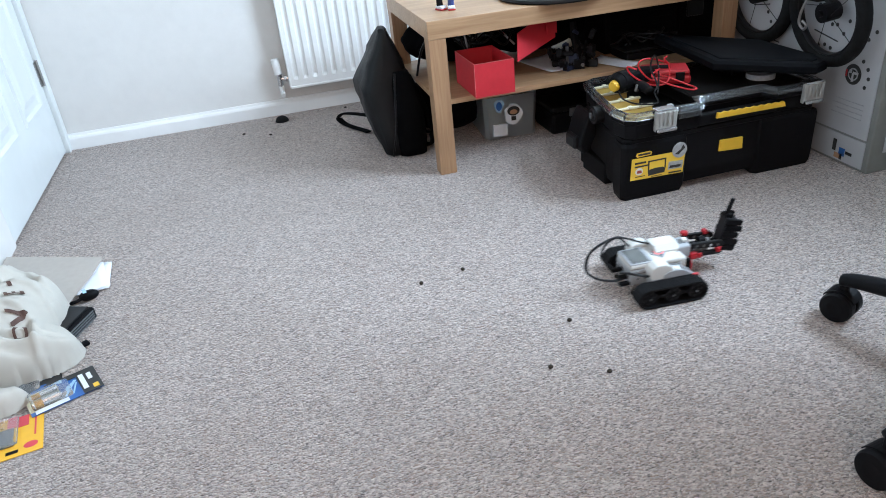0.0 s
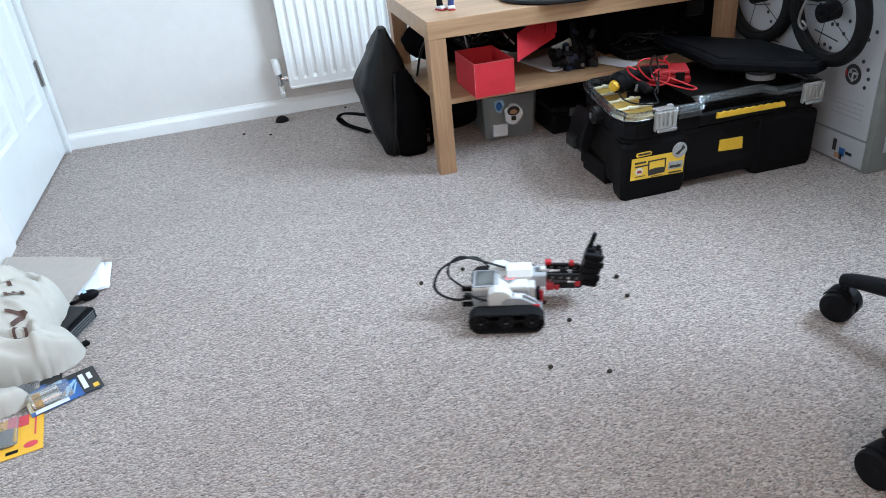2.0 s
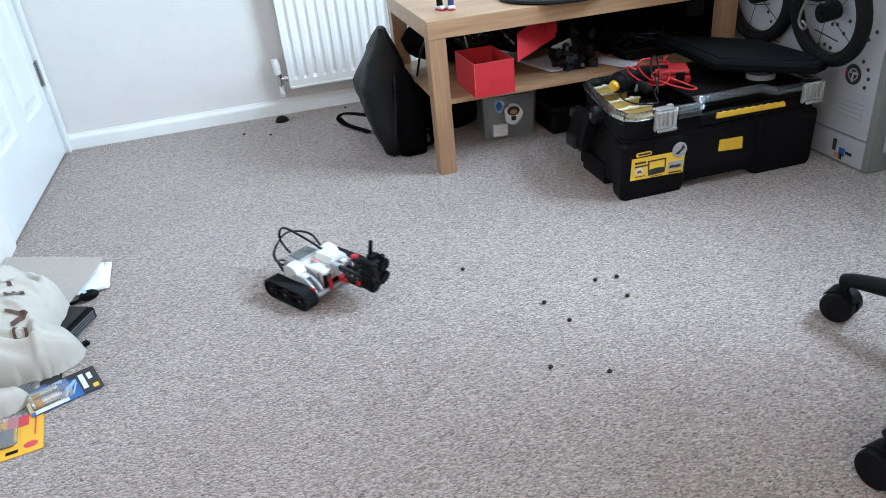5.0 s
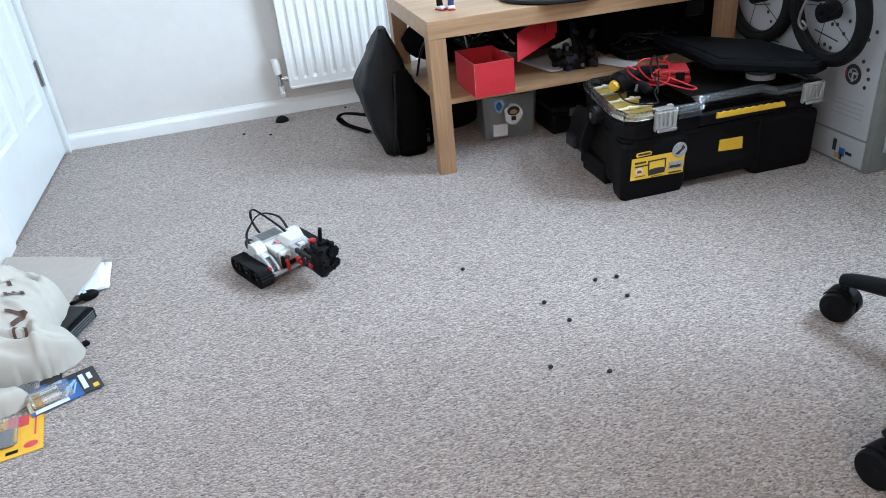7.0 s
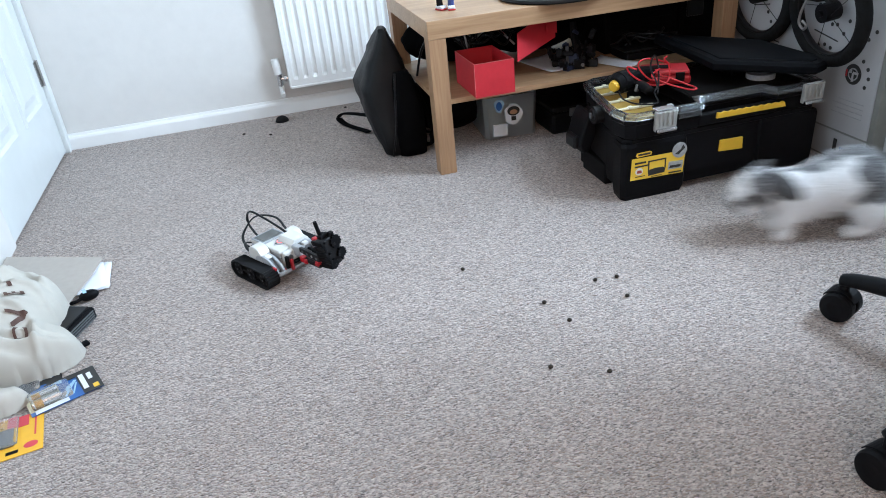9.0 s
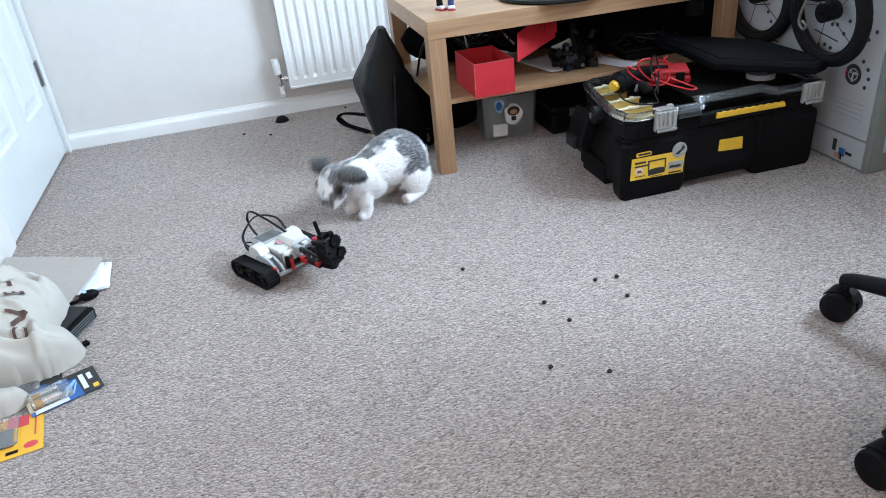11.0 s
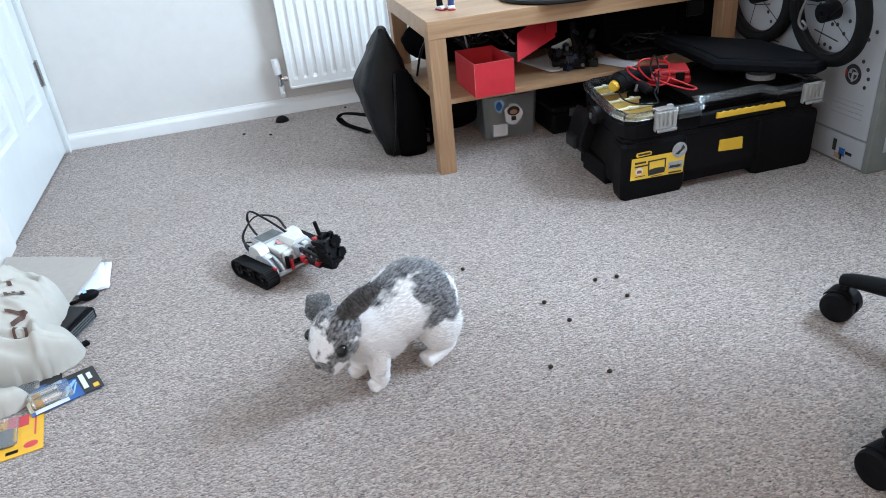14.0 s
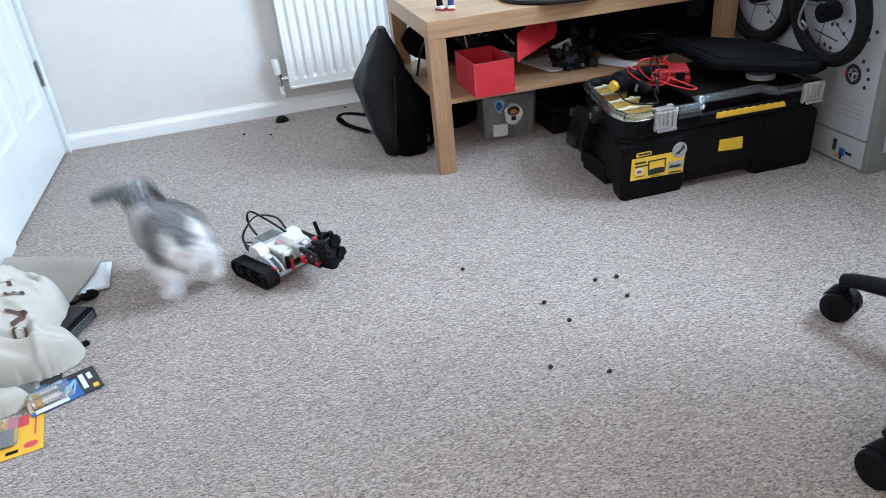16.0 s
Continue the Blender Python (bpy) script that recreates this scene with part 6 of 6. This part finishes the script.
    LK.new(n2.outputs["Fac"], gr.inputs[0])
    wt = N.new("ShaderNodeValToRGB")
    wt.color_ramp.elements[0].position, wt.color_ramp.elements[0].color = 0.25, (0.88, 0.87, 0.86, 1)
    wt.color_ramp.elements[1].position, wt.color_ramp.elements[1].color = 0.6, (0.95, 0.95, 0.95, 1)
    LK.new(n2.outputs["Fac"], wt.inputs[0])
    mix = N.new("ShaderNodeMix")
    mix.data_type = "RGBA"
    LK.new(ramp.outputs[0], mix.inputs["Factor"])
    LK.new(wt.outputs[0], mix.inputs["A"])
    LK.new(gr.outputs[0], mix.inputs["B"])
    LK.new(mix.outputs["Result"], b.inputs["Base Color"])
    b.inputs["Roughness"].default_value = 0.8
    b.inputs["Sheen Weight"].default_value = 0.5
    b.inputs["Subsurface Weight"].default_value = 0.15
    b.inputs["Subsurface Radius"].default_value = (1.0, 0.9, 0.85)
    b.inputs["Subsurface Scale"].default_value = 0.02
    bp = N.new("ShaderNodeBump")
    bp.inputs["Strength"].default_value = 0.5
    bp.inputs["Distance"].default_value = 0.004
    LK.new(n2.outputs["Fac"], bp.inputs["Height"])
    LK.new(bp.outputs[0], b.inputs["Normal"])
    return m


FUR_BODY = fur_mat("rabbit_coat", "body")
FUR_HEAD = fur_mat("rabbit_face", "head")
FUR_EAR = fur_mat("rabbit_ear", "ear")
FUR_WHITE = fur_mat("rabbit_white", "white")
EYE_DARK = mat("eye_dark", (0.006, 0.005, 0.005), 0.12, var=0.1)


def spindle(bm, stations, n=26):
    """A body skinned over stations (x, z, half width, half height), rounded."""
    st = smooth_path([Vector((x, z, 0)) for x, z, w, h in stations], 5)
    wh = smooth_path([Vector((w, h, 0)) for x, z, w, h in stations], 5)
    lp = []
    for p, q in zip(st, wh):
        lp.append([(p.x, max(q.x, 0.001) * math.cos(a), p.y + max(q.y, 0.001) * math.sin(a)) for a in [2 * math.pi * j / n for j in range(n)]])
    return rings(bm, lp)


def tufted(bm, count, length, seed, lean=(-1, 0, -0.2)):
    """Short fur tufts laid backwards over a closed skin."""
    rnd = random.Random(seed)
    bm.faces.ensure_lookup_table()
    bmesh.ops.recalc_face_normals(bm, faces=bm.faces)
    faces = [f for f in bm.faces]
    areas = np.array([f.calc_area() for f in faces])
    picks = np.random.RandomState(seed).choice(len(faces), count, p=areas / areas.sum())
    data = []
    for i in picks:
        f = faces[i]
        vs = [v.co for v in f.verts]
        a, c = rnd.random(), rnd.random()
        if len(vs) == 4:
            p = vs[0].lerp(vs[1], a).lerp(vs[3].lerp(vs[2], a), c)
        else:
            p = f.calc_center_median()
        nr = f.normal.copy()
        d = Vector(lean) + Vector((rnd.uniform(-.4, .4), rnd.uniform(-.4, .4), rnd.uniform(-.4, .4)))
        d = (d - nr * d.dot(nr)).normalized() * 0.9 + nr * rnd.uniform(0.10, 0.38)
        s = nr.cross(d).normalized() * length * 0.095
        ln = length * rnd.uniform(0.6, 1.2)
        data.append((p - s - nr * 0.001, p + s - nr * 0.001, p + d * ln))
    for tri in data:
        bm.faces.new([bm.verts.new(v) for v in tri])
    return bm


def fur_part(name, bm, material, parent, count, length, seed, at=None, lean=(-1, 0, -0.2), label=""):
    finish(bm, True)
    tufted(bm, count, length, seed, lean)
    for f in bm.faces:
        f.smooth = True
    ob = link_mesh(name, bm, material)
    ob.parent = parent
    if at is not None:
        ob.matrix_basis = at
    if label:
        tagged(ob, label)
    return ob


def rabbit():
    r = thing("rabbit", "white lop rabbit with grizzled grey back and grey ears", "rabbit")
    P = {}
    bm = bmesh.new()
    spindle(bm, [(-0.132, 0.104, 0.004, 0.004), (-0.127, 0.106, 0.040, 0.040), (-0.104, 0.114, 0.059, 0.062), (-0.062, 0.124, 0.068, 0.071), (-0.015, 0.121, 0.067, 0.068), (0.030, 0.113, 0.059, 0.060), (0.062, 0.108, 0.050, 0.052), (0.086, 0.108, 0.034, 0.036), (0.094, 0.108, 0.004, 0.004)])
    P["body"] = fur_part("body", bm, FUR_BODY, r, 20000, 0.012, 3)
    bm = bmesh.new()
    spindle(bm, [(-0.072, -0.004, 0.004, 0.004), (-0.064, -0.004, 0.042, 0.044), (-0.03, 0.0, 0.056, 0.060), (0.010, 0.006, 0.053, 0.056), (0.036, 0.014, 0.042, 0.044), (0.052, 0.020, 0.022, 0.024), (0.056, 0.020, 0.003, 0.003)])
    P["chest"] = fur_part("chest", bm, FUR_CHEST, r, 9000, 0.019, 4, at=pose(0.062, 0, 0.100))
    bm = bmesh.new()
    spindle(bm, [(-0.044, 0.0, 0.004, 0.004), (-0.039, 0.0, 0.032, 0.034), (-0.010, 0.003, 0.045, 0.046), (0.018, -0.002, 0.042, 0.044), (0.040, -0.011, 0.034, 0.036), (0.054, -0.018, 0.025, 0.027), (0.061, -0.020, 0.003, 0.003)])
    P["head"] = fur_part("head", bm, FUR_HEAD, r, 7000, 0.008, 5, at=pose(0.122, 0, 0.150))
    h = P["head"]
    bm = bmesh.new()
    blob(bm, (0.0595, 0, -0.012), (0.005, 0.008, 0.005), None, 12, 8)
    part("nose", bm, FUR_EAR, h, smooth=True)
    for s in (-1, 1):
        bm = bmesh.new()
        blob(bm, (0, 0, 0), (0.0115, 0.0085, 0.0115), None, 14, 10)
        part("eye", bm, EYE_DARK, h, "dark round eye", True, pose(0.022, 0.0425 * s, 0.008))
        bm = bmesh.new()
        # broad flat ear, cupped inwards
        lp = []
        for i in range(13):
            u = i / 12
            w = 0.006 + 0.020 * math.sin(math.pi * min(1.0, 0.10 + u * 0.90)) ** 0.7
            c = Vector((-0.010 * u, s * (0.010 * math.sin(u * 1.8)), -0.086 * u))
            lp.append([c + Vector((w * math.cos(a), s * (0.004 * math.sin(a) - 0.007 * math.cos(a) ** 2), 0)) for a in [2 * math.pi * j / 12 for j in range(12)]])
        rings(bm, lp)
        P["ear_l" if s > 0 else "ear_r"] = fur_part("ear", bm, FUR_EAR, h, 2000, 0.009, 7, at=pose(-0.016, 0.022 * s, 0.038), lean=(0, 0, -1), label="grey lop ear")
    for s in (-1, 1):
        bm = bmesh.new()
        blob(bm, (-0.006, 0, 0.056), (0.046, 0.028, 0.054), None, 18, 10, 0.1, s)
        P["thigh_l" if s > 0 else "thigh_r"] = fur_part("haunch", bm, FUR_HAUNCH, r, 4000, 0.011, 9, at=pose(-0.070, 0.048 * s, 0.010))
        bm = bmesh.new()
        tube(bm, [(-0.022, 0, 0.040), (-0.012, 0, 0.022), (0.016, 0, 0.015), (0.046, 0, 0.013)], 0.017, 12, 5, 0.85)
        P["foot_l" if s > 0 else "foot_r"] = fur_part("hind_foot", bm, FUR_WHITE, r, 1800, 0.007, 11, at=pose(-0.072, 0.050 * s, 0.0), lean=(0.3, 0, -1))
        bm = bmesh.new()
        tube(bm, [(0, 0, 0.095), (0.0, 0, 0.050), (0.004, 0, 0.016), (0.024, 0, 0.011)], 0.014, 12, 5, 1.0, radii=(0.026, 0.0115))
        P["fore_l" if s > 0 else "fore_r"] = fur_part("foreleg", bm, FUR_WHITE, r, 2000, 0.008, 12, at=pose(0.064, 0.030 * s, 0.0), lean=(0, 0, -1))
    bm = bmesh.new()
    blob(bm, (0, 0, 0), (0.022, 0.014, 0.014), None, 12, 8, 0.2)
    fur_part("tail", bm, FUR_TAIL, r, 500, 0.011, 13, at=pose(-0.134, 0, 0.108, 0, 20, 0), label="short fluffy tail")
    return r, P


FUR_CHEST = fur_mat("rabbit_chest", "chest")
FUR_HAUNCH = fur_mat("rabbit_haunch", "haunch")
FUR_TAIL = fur_mat("rabbit_tail", "tail")
RABBIT, RB = rabbit()


# ---- everything that moves ----
def motions():
    # robot: seconds, x, y, heading
    rows = [(0.0, 0.717, 1.162, -4), (0.5, 0.634, 1.162, -7), (1.0, 0.553, 1.173, -9), (1.5, 0.470, 1.182, -13), (2.0, 0.398, 1.196, -20),
            (2.5, 0.328, 1.216, -27), (3.0, 0.264, 1.247, -33), (3.5, 0.199, 1.295, -40), (4.2, 0.114, 1.366, -49), (5.2, 0.016, 1.478, -57),
            (6.0, -0.036, 1.570, -62), (6.3, -0.040, 1.585, -63), (8.4, -0.040, 1.585, -63), (8.7, -0.038, 1.580, -51), (9.0, -0.038, 1.580, -57), (16.0, -0.038, 1.580, -57)]
    walk(ROBOT, [(t, pose(x, y, 0, 0, 0, h)) for t, x, y, h in rows])
    walk(TOOL, [(t, pose(0.172 - back, 0.018, 0.074 + up, a, p, 0)) for t, a, p, up, back in ((0, 0, 14, 0, 0.005), (4.2, 0, 11, 0, 0.005), (6.3, 0, 8, -0.008, 0.006), (8.4, 0, 8, -0.008, 0.006), (8.7, 2, 0, 0.0, 0.008), (9.0, 10, -8, 0.003, 0.006), (16, 10, -8, 0.003, 0.006))])
    # rabbit: seconds, x, y, z, heading, pitch, reach of the forehand, head yaw, head pitch, ear spread, ear sweep
    rows = [(0.0, 1.50, 0.93, 0, 160, 0, 0, 0, 10, 40, 0), (8.4, 1.50, 0.93, 0, 160, 0, 0, 0, 10, 40, 0), (8.6, 1.47, 1.02, 0.01, 163, 0, 0.02, 0, 10, 40, 20), (8.7, 1.39, 1.07, 0.01, 166, 0, 0.03, 0, 10, 40, 30), (8.8, 1.325, 1.115, 0.01, 168, 0, 0.03, 0, 10, 40, 30),
            (8.9, 1.26, 1.15, 0.02, 170, 0, 0.04, 0, 15, 40, 30), (9.0, 1.185, 1.21, 0.0, 168, 0, 0.05, 0, 20, 40, 30), (9.2, 1.037, 1.255, 0.0, 165, -2, 0.08, 0, 15, 40, 30),
            (9.5, 0.84, 1.37, 0.03, 158, 0, 0.04, 0, 15, 40, 30), (9.9, 0.62, 1.55, 0.0, 150, 0, 0.0, 0, 15, 60, 0), (10.4, 0.43, 1.73, 0.0, 170, 0, 0, 0, 20, 70, 0), (10.9, 0.29, 1.83, 0.0, 200, 0, 0.02, 0, 25, 75, 0),
            (11.3, 0.248, 1.800, 0, 222, 0, 0.075, 12, 38, 80, 0), (11.7, 0.248, 1.800, 0, 222, 0, 0.075, 12, 40, 80, 0), (12.0, 0.242, 1.795, 0, 225, 0, 0.062, 20, 44, 70, 0), (12.3, 0.245, 1.81, 0, 236, 0, 0.0, 10, 35, 70, 0),
            (12.5, 0.258, 1.73, 0.012, 246, 0, 0.015, 0, 45, 70, 10), (12.65, 0.265, 1.70, 0.02, 256, 0, 0.03, 0, 35, 80, 0), (12.8, 0.262, 1.49, 0.05, 264, 0, 0.085, 0, 40, 66, 0), (13.0, 0.214, 1.215, 0.065, 256, 0, 0.05, -12, 40, 72, 0),
            (13.2, 0.19, 1.20, 0.01, 246, 0, 0.04, 0, 40, 70, 0), (13.5, 0.155, 1.10, 0, 214, 0, 0, 10, 35, 75, 0), (14.0, 0.142, 1.10, 0, 208, 0, 0, 5, 25, 90, 25), (14.5, 0.133, 1.095, 0, 201, 0, -0.005, 0, 18, 120, 50), (15.0, 0.138, 1.095, 0, 198, 0, 0.015, 0, 26, 115, 50),
            (15.2, 0.12, 1.11, 0, 188, 0, 0.05, -15, 0, 60, 0), (15.4, 0.05, 1.16, 0.01, 170, 0, 0.07, -10, -10, 90, -20), (15.5, 0.015, 1.20, 0.03, 162, 0, 0.09, 0, -14, 90, -30), (15.7, -0.13, 1.34, 0.03, 146, 0, 0.03, 0, -5, 90, -30),
            (15.85, -0.21, 1.48, 0.02, 135, 0, 0.02, 0, 0, 90, -20), (16.0, -0.280, 1.60, 0.03, 116, 0, 0.01, 0, 0, 90, -20)]
    walk(RABBIT, [(r[0], pose(r[1], r[2], r[3], 0, r[5], r[4])) for r in rows])
    walk(RB["chest"], [(r[0], pose(0.062 + r[6] * 0.75, 0, 0.100 - r[6] * 0.1)) for r in rows])
    walk(RB["head"], [(r[0], pose(0.122 + r[6], 0, 0.162 - r[6] * 0.3 - r[8] * 0.0012, 0, r[8], r[7])) for r in rows])
    for s, ear, leg in ((1, "ear_l", "fore_l"), (-1, "ear_r", "fore_r")):
        # ear out from the head, swept back, turned back; the near ear lies along the neck while the rabbit sits
        turns = [(r[0], r[9] if s < 0 or not 12.9 < r[0] < 13.1 else 45, r[10], 0) for r in rows if r[0] < 13.4 or r[0] > 15.6]
        # beside the robot the left ear lies back; running off, the right one does
        if s > 0:
            turns = [(t, 38, 55, 0) if 11.2 < t < 12.4 else (t, a, b, c) for t, a, b, c in turns]
        else:
            turns = [(t, 14, 20, 0) if t > 15.6 else (t, a, b, c) for t, a, b, c in turns]
        if s > 0:
            turns += [(13.5, 35, 55, 0), (13.7, 18, 80, 0), (14.35, 14, 95, 0), (14.6, 32, 130, 0), (15.0, 35, 132, 0), (15.2, 50, 70, 0), (15.4, 66, 60, 0), (15.55, 70, 50, 0)]
        else:
            turns += [(13.5, 80, 0, 6), (13.7, 66, 0, 8), (14.35, 64, 0, 8), (14.6, 55, 40, 0), (15.0, 55, 40, 0), (15.2, 60, 50, 0), (15.4, 84, 40, 0), (15.55, 88, 30, 0)]
        walk(RB[ear], [(t, pose(-0.016, 0.022 * s, 0.038, s * a, b, s * c)) for t, a, b, c in sorted(turns)])
        # forelegs reach with the chest, and swing out in a bound
        walk(RB[leg], [(r[0], pose(0.064 + r[6] * 0.8, 0.030 * s, -min(r[3], 0.03) * 0.5, 0, -min(r[3], 0.03) * 700 * (1 if s > 0 else 0.6), 0)) for r in rows])
        walk(RB["foot_l" if s > 0 else "foot_r"], [(r[0], pose(-0.072 - min(r[3], 0.03) * 0.8, 0.050 * s, 0.0 - min(r[3], 0.03) * 0.2, 0, min(r[3], 0.03) * 900, 0)) for r in rows])
    # three droppings that the robot drags along
    walk(PELLETS[1], [(t, pose(x, y, 0)) for t, x, y in ((0, 0.253, 1.357), (3.2, 0.253, 1.357), (3.5, 0.215, 1.350), (4.2, 0.130, 1.400), (5.2, 0.020, 1.500), (6.0, -0.030, 1.590), (16, -0.030, 1.590))])
    walk(PELLETS[5], [(t, pose(x, y, 0)) for t, x, y in ((0, 0.717, 1.155), (0.5, 0.634, 1.155), (1.0, 0.553, 1.165), (1.5, 0.474, 1.175), (16, 0.474, 1.175))])
    walk(PELLETS[6], [(t, pose(x, y, 0)) for t, x, y in ((0, 0.717, 1.190), (0.3, 0.667, 1.200), (0.65, 0.609, 1.213), (16, 0.609, 1.213))])
    walk(PELLETS[8], [(t, pose(x, y, 0)) for t, x, y in ((0, 0.657, 1.135), (1.5, 0.657, 1.135), (1.8, 0.641, 1.130), (16, 0.641, 1.130))])


motions()
